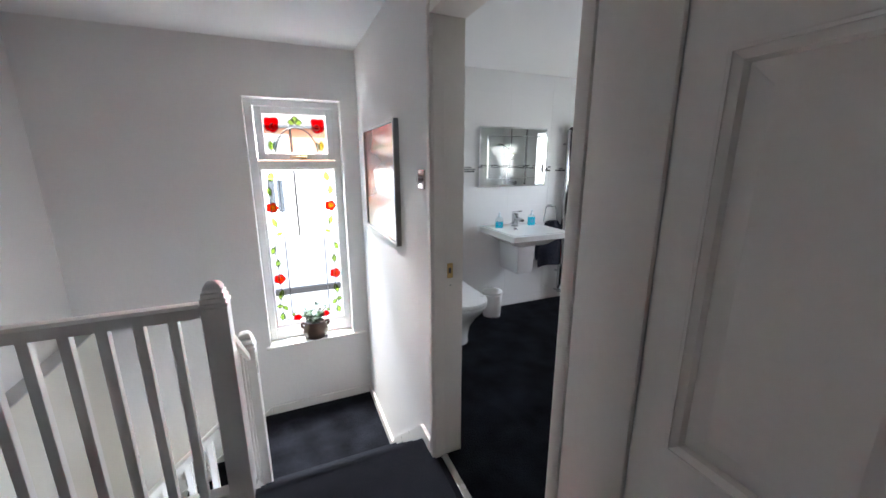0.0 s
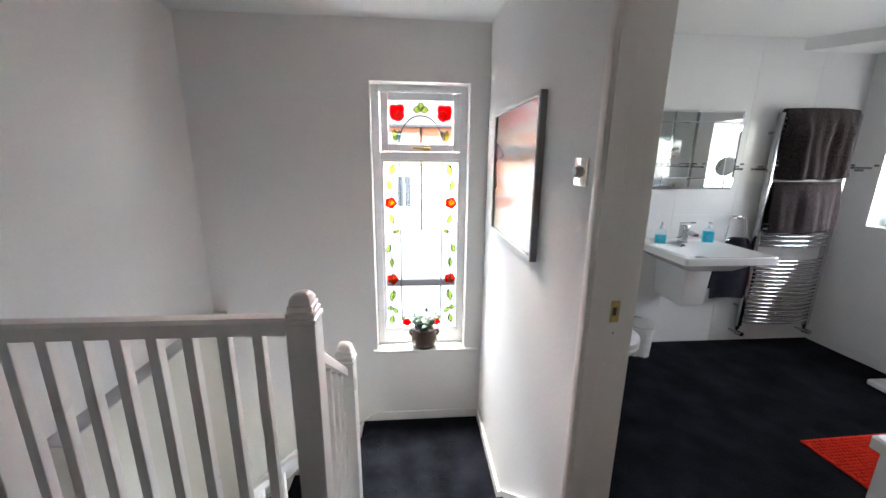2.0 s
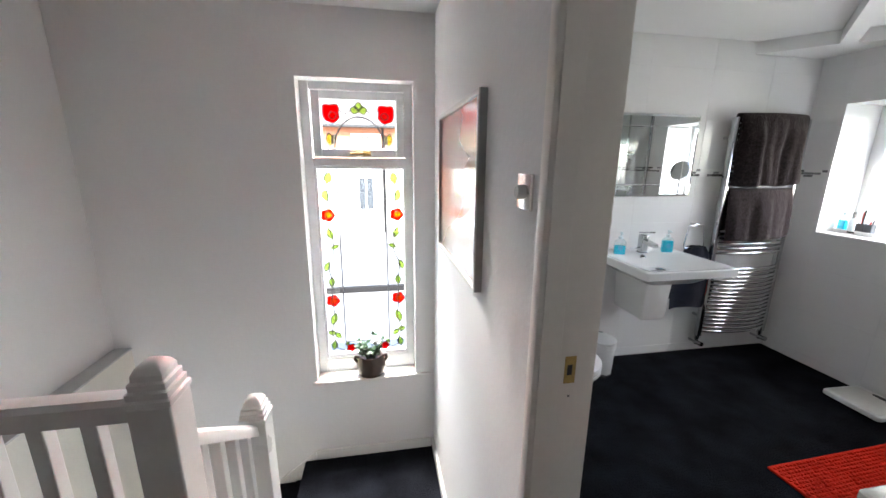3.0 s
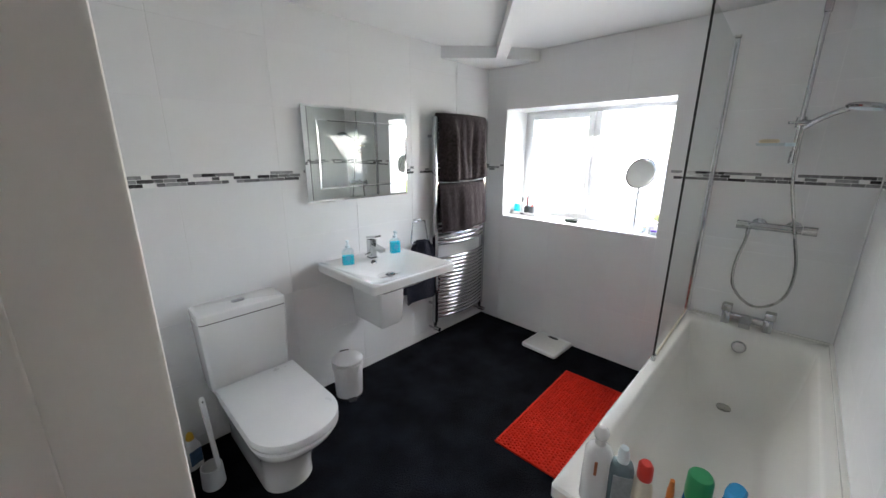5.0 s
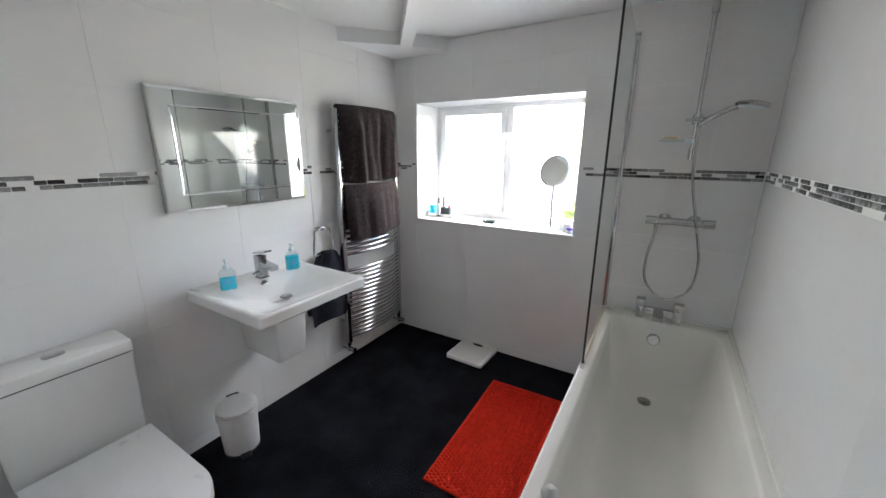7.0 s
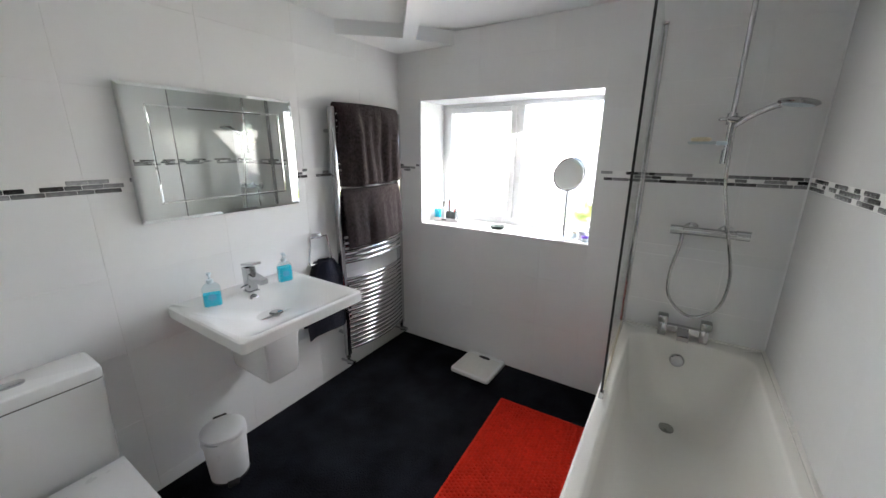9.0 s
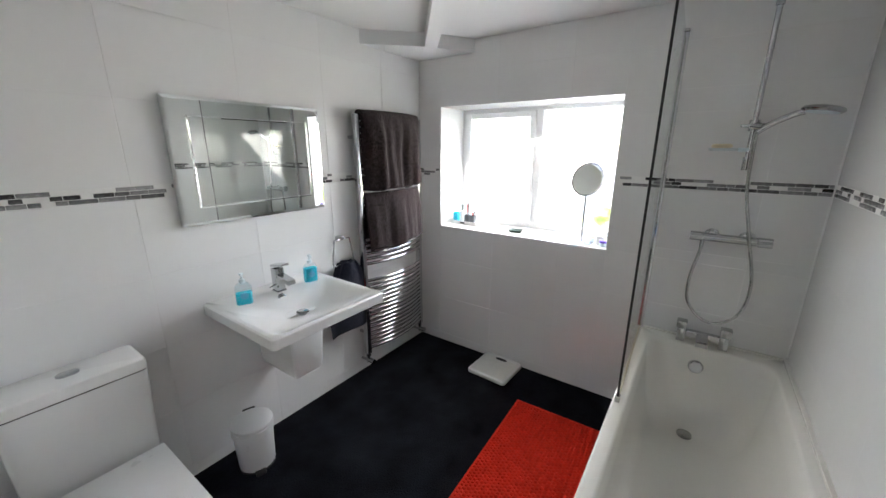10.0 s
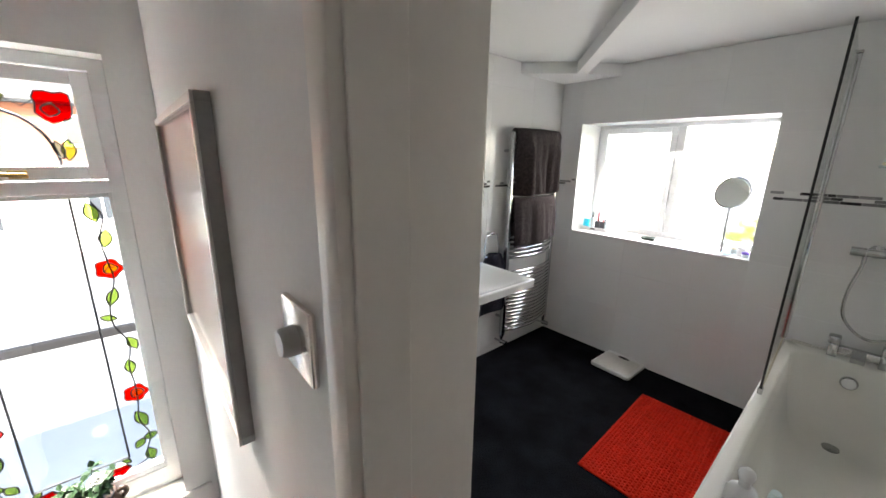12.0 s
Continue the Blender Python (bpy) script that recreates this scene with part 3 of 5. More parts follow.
    for dx, dz, an in ((-0.026, 0.0, 165), (0.026, 0.0, 15), (0.0, 0.022, 90)):
        glass_piece("glass_leaf", leaf_outline(X(0.5) + dx, Z(0.19) + dz, 0.055, 0.038, an), GREEN_GLASS, yp, w)


stained_window()


def bathroom_window():
    w = thing("window_2", "white framed bathroom window with frosted panes", "window", 0, 0, 0, kind="structure")
    y0, y1, z0, z1 = BW
    xf, xb = 3.865, 3.925
    part("window_frame", boxes([(xf, xb, y0, y0 + 0.035, z0, z1), (xf, xb, y1 - 0.035, y1, z0, z1), (xf, xb, y0 + 0.035, y1 - 0.035, z1 - 0.03, z1), (xf, xb, y0 + 0.035, y1 - 0.035, z0, z0 + 0.045), (xf, xb, 2.400, 2.452, z0 + 0.045, z1 - 0.03)], 0.005), UPVC, w)
    s = part("opening_sash", boxes([(xf - 0.012, xb - 0.02, 2.454, 2.497, 1.042, 1.845), (xf - 0.012, xb - 0.02, 2.985, 3.031, 1.042, 1.845), (xf - 0.012, xb - 0.02, 2.497, 2.985, 1.805, 1.845), (xf - 0.012, xb - 0.02, 2.497, 2.985, 1.042, 1.085)], 0.005), UPVC, w, "white opening sash")
    part("sash_handle", box(xf - 0.035, xf - 0.008, 2.54, 2.64, 1.055, 1.07, 0.005), UPVC, s, "", 40)
    for a in ((2.497, 2.985, 1.085, 1.805), (1.867, 2.400, 1.039, 1.847)):
        p = part("pane", box(xf + 0.02, xf + 0.024, a[0], a[1], a[2], a[3]), BATH_PANE, w, "frosted pane")
        p.visible_shadow = False
    rim = part("window_sill", box(BATH_E - 0.006, xf, y0, y1, z0 - 0.012, z0 + 0.003, 0.003), TILE, w, "white tiled sill")
    part("reveal", boxes([(BATH_E - 0.002, xf, y1 - 0.004, y1 + 0.006, z0 + 0.003, z1), (BATH_E - 0.002, xf, y0 - 0.006, y0 + 0.004, z0 + 0.003, z1), (BATH_E - 0.002, xf, y0 + 0.004, y1 - 0.004, z1 - 0.004, z1 + 0.006)]), TILE, w)


bathroom_window()

# ---- outside ----
BRICK = material("orange_brick", (0.42, 0.17, 0.09), 0.9, vary=0.2, scale=3, fine=30, bump=0.2, spread=0.15)
RENDER = material("pale_render", (0.50, 0.48, 0.44), 0.9, vary=0.05, scale=2, fine=40, bump=0.2)
ROOF = material("grey_roof_tiles", (0.14, 0.12, 0.11), 0.85, vary=0.2, scale=3, fine=30)
ROAD = material("pale_concrete_drive", (0.24, 0.235, 0.225), 0.9, vary=0.12, scale=1.5, fine=60, bump=0.2)
PAVING = material("concrete_paving", (0.22, 0.22, 0.215), 0.9, vary=0.1, scale=1.5, fine=40)
DARK_KERB = material("dark_low_wall", (0.006, 0.005, 0.005), 0.9, vary=0.2, scale=4, fine=30)
HEDGE = material("hedge_leaves", (0.30, 0.32, 0.06), 0.7, vary=0.3, scale=8, fine=60, islands=0.35)
DARK_GLASS = material("far_window_glass", (0.05, 0.055, 0.06), 0.08, vary=0.1)
structure("ground", boxes([(-900, 900, -900, 900, -3.2, -3.0)]), ROAD, "pale concrete street and yard", "ground")
structure("pavement", boxes([(-40, 40, 13.56, 24.0, -3.0, -2.88)]), PAVING, "pale concrete pavement across the street", "pavement")
structure("kerb", boxes([(-40, 40, 13.36, 13.56, -3.0, -2.80)], 0.03), DARK_KERB, "dark low kerb wall across the street", "kerb")


def opposite_house():
    t = thing("house", "two-storey brick house across the street with pale rendered ground floor", "house", 0, 24, -3)
    part("upper_wall", box(-9, 11, 0, 0.3, 4.1, 6.5), BRICK, t, "orange brick upper storey")
    part("lower_wall", box(-9, 11, -0.02, 0.3, 0, 4.1), RENDER, t, "pale rendered ground floor")
    part("roof", loft([[(-9.3, -0.4, 6.5), (11.3, -0.4, 6.5), (11.3, -0.4, 6.6), (-9.3, -0.4, 6.6)], [(-9.3, 4, 8.6), (11.3, 4, 8.6), (11.3, 4, 8.7), (-9.3, 4, 8.7)]]), ROOF, t, "grey tiled roof")
    part("gutter", box(-9.3, 11.3, -0.52, -0.38, 6.36, 6.55, 0.03), BLACK, t, "dark gutter")
    part("drainpipe", turned(tube([(0, 0, 0), (0, 0, 6.4)], 0.06, 10), pose(0.75, -0.1, 0)), DARK_KERB, t, "dark drainpipe")
    for x, z, wd, ht in ((-1.1, 4.75, 1.7, 1.3), (-5.2, 4.75, 1.7, 1.3), (3.4, 4.75, 1.7, 1.3), (-0.85, 1.5, 1.05, 2.1), (-5.5, 1.3, 2.2, 1.5), (3.6, 1.3, 2.0, 1.5)):
        wn_ = part("window", boxes([(x, x + wd, -0.07, -0.02, z, z + 0.1), (x, x + wd, -0.07, -0.02, z + ht - 0.1, z + ht), (x, x + 0.1, -0.07, -0.02, z + 0.1, z + ht - 0.1), (x + wd - 0.1, x + wd, -0.07, -0.02, z + 0.1, z + ht - 0.1), (x + wd / 2 - 0.04, x + wd / 2 + 0.04, -0.065, -0.02, z + 0.1, z + ht - 0.1)]), UPVC, t, "white framed window")
        part("pane", box(x + 0.1, x + wd - 0.1, -0.04, -0.015, z + 0.1, z + ht - 0.1), DARK_GLASS, wn_)


opposite_house()


def hedge():
    rnd = random.Random(4)
    verts, faces = [], []
    for i in range(4200):
        c = Vector((rnd.uniform(5.3, 6.6), rnd.uniform(-1.5, 2.9), 0))
        c.z = rnd.uniform(-3.0, 1.42 - 0.2 * abs(math.sin(c.y * 2.1)) - max(0, c.y - 2.0) * 0.9)
        u = Vector((rnd.gauss(0, 1), rnd.gauss(0, 1), rnd.gauss(0, 1))).normalized()
        v = u.orthogonal().normalized()
        s = rnd.uniform(0.06, 0.13)
        k = len(verts)
        verts += [c - u * s, c + v * s * 0.5, c + u * s, c - v * s * 0.5]
        faces.append((k, k + 1, k + 2, k + 3))
    me = bpy.data.meshes.new("hedge")
    me.from_pydata(verts, [], faces)
    me.materials.append(HEDGE)
    tagged(new("hedge", me), "yellow-green leafy hedge outside the bathroom window", "hedge", "", "stuff")


hedge()

# ---- stairs and balustrades ----
stairs = thing("stairs", "carpeted upper flight of stairs with white skirting", "stairs", 0, 0, 0, kind="structure")
NOSE = ((1.82, 0.0), (2.01, -0.164), (2.20, -0.328), (2.40, -0.492))


def tread(y0, y1, z):
    """A carpeted step with a rounded nosing towards +y."""
    prof = [(y0, z - 0.20), (y0, z), (y1 - 0.02, z)] + [(y1 - 0.02 + 0.02 * math.sin(radians(a)), z - 0.02 + 0.02 * math.cos(radians(a))) for a in (30, 60, 90, 130)] + [(y1 - 0.022, z - 0.05), (y1 - 0.022, z - 0.20)]
    return loft([[(x, a, b) for a, b in prof] for x in (-0.07, HALL_E)])


for i, (y, z) in enumerate(NOSE):
    part("step", tread(y - (0.22 if i else 0.05), y, z), STAIR_CARPET, stairs, "grey carpeted step", 50)
structure("floor_half_landing", boxes([(-0.17, HALL_E, 2.36, HALL_N, HALF - 0.18, HALF)], 0.012), CARPET, "charcoal carpet on the half landing", "floor")
lower = thing("stairs_lower", "dark carpeted lower flight going down", "stairs", 0, 0, 0, kind="structure")
for i in range(6):
    part("step", box(-0.17 - 0.2 * (i + 1), -0.15 - 0.2 * i, 2.34, HALL_N, HALF - 0.165 * (i + 1) - 0.2, HALF - 0.165 * (i + 1), 0.012), CARPET, lower, "dark carpeted step", 50)


def board(points, x0, x1):
    """A skirting board on the wall at x: outline in (y, z)."""
    return loft([[(x0, a, b) for a, b in points], [(x1, a, b) for a, b in points]])


sk = board([(1.695, 0.0), (1.695, 0.07), (1.84, 0.06), (2.44, -0.50), (2.50, HALF + 0.075), (HALL_N - 0.018, HALF + 0.075), (HALL_N - 0.018, HALF - 0.02), (2.40, HALF - 0.02), (1.80, -0.12)], HALL_E - 0.018, HALL_E - 0.001)
structure("baseboard_stair", sk, GLOSS, "white painted skirting stepping down beside the stairs", "skirting")
bb = box(-0.085, HALL_E - 0.02, HALL_N - 0.018, HALL_N - 0.001, HALF - 0.01, HALF + 0.072, 0.005)
structure("baseboard_half_landing", bb, GLOSS, "white painted skirting under the window", "skirting")
sl = loft([[(x, y, z) for x, z in ((-0.088, HALF + 0.072), (-0.088, HALF - 0.03), (-1.2, HALF - 0.95), (-1.2, HALF - 0.83))] for y in (HALL_N - 0.018, HALL_N - 0.001)])
structure("baseboard_lower_stair", sl, GLOSS, "white painted skirting sloping down the lower flight", "skirting")
# The grey carries the shadow that the ledge top lies in.
structure("ledge", boxes([(HALL_W - 0.002, HALL_W + 0.10, LEDGE_S - 0.004, HALL_N - 0.001, 0.315, 0.325)], 0.003), material("ledge_shade_grey", (0.55, 0.55, 0.54), 0.6, vary=0.08), "narrow ledge along the stairwell wall, coloured grey for its shade", "ledge")


def newel(name, x, y, z0, z1):
    t = thing(name, "white painted square newel post with a stepped rounded cap", "newel post", x, y, z0, group="newel posts")
    h = z1 - z0
    a = 0.046
    part("post", box(-a, a, -a, a, 0, h - 0.10, 0.004), GLOSS, t)
    rings = [rounded(0, 0, a - 0.001, a - 0.001, 0.004, h - 0.10, 2), rounded(0, 0, a + 0.004, a + 0.004, 0.004, h - 0.096, 2), rounded(0, 0, a + 0.004, a + 0.004, 0.004, h - 0.084, 2), rounded(0, 0, a - 0.002, a - 0.002, 0.004, h - 0.080, 2),
             rounded(0, 0, a - 0.001, a - 0.001, 0.004, h - 0.064, 2), rounded(0, 0, a - 0.007, a - 0.007, 0.004, h - 0.060, 2), rounded(0, 0, a - 0.006, a - 0.006, 0.004, h - 0.044, 2), rounded(0, 0, a - 0.012, a - 0.012, 0.004, h - 0.040, 2), rounded(0, 0, a - 0.012, a - 0.012, 0.005, h - 0.026, 2), rounded(0, 0, a - 0.019, a - 0.019, 0.006, h - 0.012, 2), rounded(0, 0, a - 0.030, a - 0.030, 0.006, h - 0.003, 2), rounded(0, 0, 0.006, 0.006, 0.004, h, 2)]
    part("cap", loft(rings), GLOSS, t, "", 25)
    return t


newel("newel_post", -0.110, 1.80, -0.25, 1.022)
newel("newel_post", -1.138, 1.80, -0.25, 1.035)
newel("newel_post", -0.09, 2.30, -0.95, 0.578)


def handrail_section(half, h):
    return [(-half, 0), (half, 0), (half, h * 0.45), (half * 0.92, h * 0.75), (half * 0.6, h * 0.95), (0, h), (-half * 0.6, h * 0.95), (-half * 0.92, h * 0.75), (-half, h * 0.45)]


def balustrade_landing():
    t = thing("balustrade", "white painted landing balustrade with square balusters", "balustrade", 0, 1.80, 0)
    part("handrail", loft([[(x, a, 0.884 + b) for a, b in handrail_section(0.035, 0.056)] for x in (-1.091, -0.157)]), GLOSS, t, "", 35)
    part("base_rail", box(-1.091, -0.157, -0.03, 0.03, 0.0, 0.05, 0.004), GLOSS, t)
    part("apron", box(-1.134, -0.157, -0.012, 0.012, -0.25, -0.002), GLOSS, t, "white fascia below the landing edge")
    for i in range(8):
        part("baluster", box(-0.256 - 0.107 * i - 0.017, -0.256 - 0.107 * i + 0.017, -0.017, 0.017, 0.05, 0.886, 0.003), GLOSS, t)
    return t


balustrade_landing()


def balustrade_stair():
    t = thing("balustrade", "white painted sloping stair balustrade between two newel posts", "balustrade", -0.10, 1.80, 0)
    ya, yb, za, zb = 0.046, 0.454, 0.74, 0.425
    part("handrail", loft([[(a, y, z + b) for a, b in handrail_section(0.03, 0.055)] for y, z in ((ya, za), (yb, zb))]), GLOSS, t, "", 35)
    part("string", loft([[(x, y, z) for y, z in ((ya, 0.06), (yb, -0.40), (yb, -0.72), (ya, -0.25))] for x in (-0.018, 0.018)]), GLOSS, t, "white closed string")
    for k in range(4):
        y = ya + (yb - ya) * (k + 0.6) / 4.2
        f = (y - ya) / (yb - ya)
        part("baluster", box(-0.016, 0.016, y - 0.016, y + 0.016, 0.04 - 0.46 * f, za + (zb - za) * f + 0.006, 0.003), GLOSS, t)
    return t


balustrade_stair()


def balustrade_lower():
    t = thing("balustrade", "white painted balustrade down the lower flight", "balustrade", -0.136, 2.30, 0)
    part("handrail", loft([[(x, a, z + b) for a, b in handrail_section(0.03, 0.055)] for x, z in ((0, 0.12), (-1.0, -0.74))]), GLOSS, t, "", 35)
    part("string", loft([[(x, y, z) for x, z in ((0, -0.58), (-1.0, -1.42), (-1.0, -1.70), (0, -0.86))] for y in (-0.018, 0.018)]), GLOSS, t, "white closed string")
    for k in range(8):
        x = -0.08 - 0.115 * k
        part("baluster", box(x - 0.016, x + 0.016, -0.016, 0.016, -0.60 + 0.84 * x, 0.125 + 0.86 * x, 0.003), GLOSS, t)
    return t


balustrade_lower()

# ---- doorway of the bathroom and the next door ----
JAMB0, JAMB1 = HALL_E - 0.018, BATH_W + 0.045
dl = boxes([(JAMB0, JAMB1, DOOR_N, DOOR_N + 0.04, 0, DOOR_TOP + 0.04), (JAMB0, JAMB1, DOOR_S - 0.04, DOOR_S, 0, DOOR_TOP + 0.04), (JAMB0 + 0.001, JAMB1 - 0.001, DOOR_S, DOOR_N, DOOR_TOP, DOOR_TOP + 0.04)], 0.006)
door_frame = structure("door_1", dl, AGED_GLOSS, "white painted bathroom door lining, door opened away", "door frame", 40)
part("door_stop", boxes([(JAMB0 + 0.012, 0.822, DOOR_N - 0.005, DOOR_N - 0.0005, 0, DOOR_TOP - 0.008), (JAMB0 + 0.012, 0.822, DOOR_S + 0.0005, DOOR_S + 0.005, 0, DOOR_TOP - 0.008)], 0.002), AGED_GLOSS, door_frame)


def architrave(name, rows):
    return structure(name, boxes(rows, 0.007), AGED_GLOSS, "white painted door architrave", "architrave", 40)


architrave("trim_door", [(HALL_E - 0.015, HALL_E - 0.0005, 0.602, DOOR_S - 0.041, 0, DOOR_TOP + 0.075), (HALL_E - 0.015, HALL_E - 0.0005, DOOR_S - 0.04, DOOR_N + 0.04, DOOR_TOP + 0.041, DOOR_TOP + 0.10)])
architrave("trim_door_2", [(HALL_E - 0.016, HALL_E - 0.0005, -0.24, -0.17, 0, DOOR_TOP + 0.07), (HALL_E - 0.015, HALL_E - 0.0005, -0.17, 0.60, DOOR_TOP, DOOR_TOP + 0.07)])
sp = part("strike_plate", box(0.836, 0.864, DOOR_N - 0.002, DOOR_N + 0.001, 0.955, 1.025, 0.001), BRASS, door_frame, "worn brass strike plate")
part("latch_hole", box(0.842, 0.854, DOOR_N - 0.0032, DOOR_N - 0.0018, 0.978, 1.004), BLACK, sp)
part("screw_hole", box(0.850, 0.854, DOOR_N - 0.0015, DOOR_N + 0.001, 0.918, 0.922), BLACK, door_frame)
structure("threshold", boxes([(0.80, 0.835, DOOR_S, DOOR_N, 0.0, 0.008)], 0.003), STEEL, "metal carpet bar in the doorway", "threshold")


def panel_door():
    t = thing("door_2", "closed white painted panelled door beside the bathroom", "door", HALL_E - 0.015, 0.60, 0, kind="structure")
    cols, rows = ((-0.700, -0.435), (-0.335, -0.070)), ((0.22, 0.80), (0.98, 1.62), (1.74, 1.90))
    bm = boxes([(0.008, 0.04, -0.768, -0.700, 0.006, 2.024), (0.008, 0.04, -0.070, -0.002, 0.006, 2.024), (0.008, 0.04, -0.435, -0.335, 0.006, 2.024)] + [(0.008, 0.04, c0, c1, a, b) for c0, c1 in cols for a, b in ((0.006, 0.22), (0.80, 0.98), (1.62, 1.74), (1.90, 2.024))])
    part("leaf", bm, AGED_GLOSS, t)
    for c0, c1 in cols:
        for a, b in rows:
            pm = loft([[(0.0075, y, z) for y, z in ((c0 - 0.006, a - 0.006), (c1 + 0.006, a - 0.006), (c1 + 0.006, b + 0.006), (c0 - 0.006, b + 0.006))], [(0.016, y, z) for y, z in ((c0 + 0.012, a + 0.012), (c1 - 0.012, a + 0.012), (c1 - 0.012, b - 0.012), (c0 + 0.012, b - 0.012))], [(0.026, y, z) for y, z in ((c0 + 0.016, a + 0.016), (c1 - 0.016, a + 0.016), (c1 - 0.016, b - 0.016), (c0 + 0.016, b - 0.016))], [(0.020, y, z) for y, z in ((c0 + 0.05, a + 0.05), (c1 - 0.05, a + 0.05), (c1 - 0.05, b - 0.05), (c0 + 0.05, b - 0.05))]], False, True)
            part("panel", pm, AGED_GLOSS, t)


panel_door()


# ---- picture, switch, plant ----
def painted_reflection():
    m = bpy.data.materials.new("print_with_reflection")
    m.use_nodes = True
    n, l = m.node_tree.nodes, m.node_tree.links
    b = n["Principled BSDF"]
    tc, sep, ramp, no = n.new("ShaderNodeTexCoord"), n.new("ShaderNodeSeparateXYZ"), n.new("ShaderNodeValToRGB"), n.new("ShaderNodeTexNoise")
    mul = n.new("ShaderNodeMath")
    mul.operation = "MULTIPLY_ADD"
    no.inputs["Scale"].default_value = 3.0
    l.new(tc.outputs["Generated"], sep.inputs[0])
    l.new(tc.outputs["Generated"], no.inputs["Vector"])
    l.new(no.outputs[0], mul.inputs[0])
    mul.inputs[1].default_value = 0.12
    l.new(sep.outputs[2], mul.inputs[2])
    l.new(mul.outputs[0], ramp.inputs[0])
    # Bands paint the stained window's reflection: pale foot, orange panes, grey transom.
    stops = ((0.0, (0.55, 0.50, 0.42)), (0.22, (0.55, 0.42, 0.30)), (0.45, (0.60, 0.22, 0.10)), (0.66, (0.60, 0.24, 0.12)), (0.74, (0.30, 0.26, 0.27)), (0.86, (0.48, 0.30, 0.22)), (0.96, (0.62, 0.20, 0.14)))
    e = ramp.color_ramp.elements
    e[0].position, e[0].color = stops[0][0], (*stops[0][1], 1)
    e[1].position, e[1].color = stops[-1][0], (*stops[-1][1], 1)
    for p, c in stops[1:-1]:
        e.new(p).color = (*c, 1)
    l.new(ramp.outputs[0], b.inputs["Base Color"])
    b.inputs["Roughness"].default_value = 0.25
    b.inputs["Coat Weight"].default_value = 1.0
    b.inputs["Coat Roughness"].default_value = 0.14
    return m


def picture():
    t = thing("picture", "framed print behind glass in a slim silver frame, window reflection painted on it", "picture", HALL_E, 2.567, 1.354)
    hy, hz = 0.409, 0.349
    SILVER = material("silver_paint", (0.66, 0.64, 0.61), 0.35, 0.15, vary=0.06, scale=20, fine=200)
    fr = [(-hy, hy, hz - 0.018, hz), (-hy, hy, -hz, -hz + 0.018), (-hy, -hy + 0.018, -hz + 0.018, hz - 0.018), (hy - 0.018, hy, -hz + 0.018, hz - 0.018)]
    part("frame", boxes([(-0.032, -0.026, *r) for r in fr], 0.002), SILVER, t, "slim silver frame face")
    # Sides are the same silver; their shade is put into a darker colour.
    part("frame_side", boxes([(-0.026, -0.001, *r) for r in fr], 0.001), material("shaded_silver", (0.34, 0.33, 0.32), 0.35, 0.2, vary=0.1, scale=20), t, "silver sides of the frame, darkened for shade")
    part("print", box(-0.018, -0.004, -hy + 0.018, hy - 0.018, -hz + 0.018, hz - 0.018), painted_reflection(), t, "print with the window's reflection painted as orange and grey bands")
    return t


picture()


def light_switch():
    PALE_GREY = material("pale_grey_plastic", (0.50, 0.49, 0.48), 0.35, vary=0.03)
    PLATE = material("satin_metal_plate", (0.84, 0.79, 0.75), 0.2, 0.9, vary=0.03, scale=12, fine=120)
    t = thing("light_switch", "square satin metal dimmer switch with a round grey knob", "light switch", HALL_E, 1.795, 1.398)
    part("plate", box(-0.010, 0, -0.044, 0.044, -0.044, 0.044, 0.004, 2), PLATE, t, "", 40)
    part("knob", turned(lathe([(0, 0.018), (0.014, 0.018), (0.017, 0.014), (0.018, 0), (0, 0)], 20), pose(-0.010, 0, 0, 0, -90, 0)), PALE_GREY, t, "round dimmer knob", 40)
    for s in (-1, 1):
        part("screw", turned(lathe([(0, 0.001), (0.004, 0.001), (0.004, 0), (0, 0)], 10), pose(-0.010, s * 0.032, 0, 0, -90, 0)), STEEL, t)


light_switch()


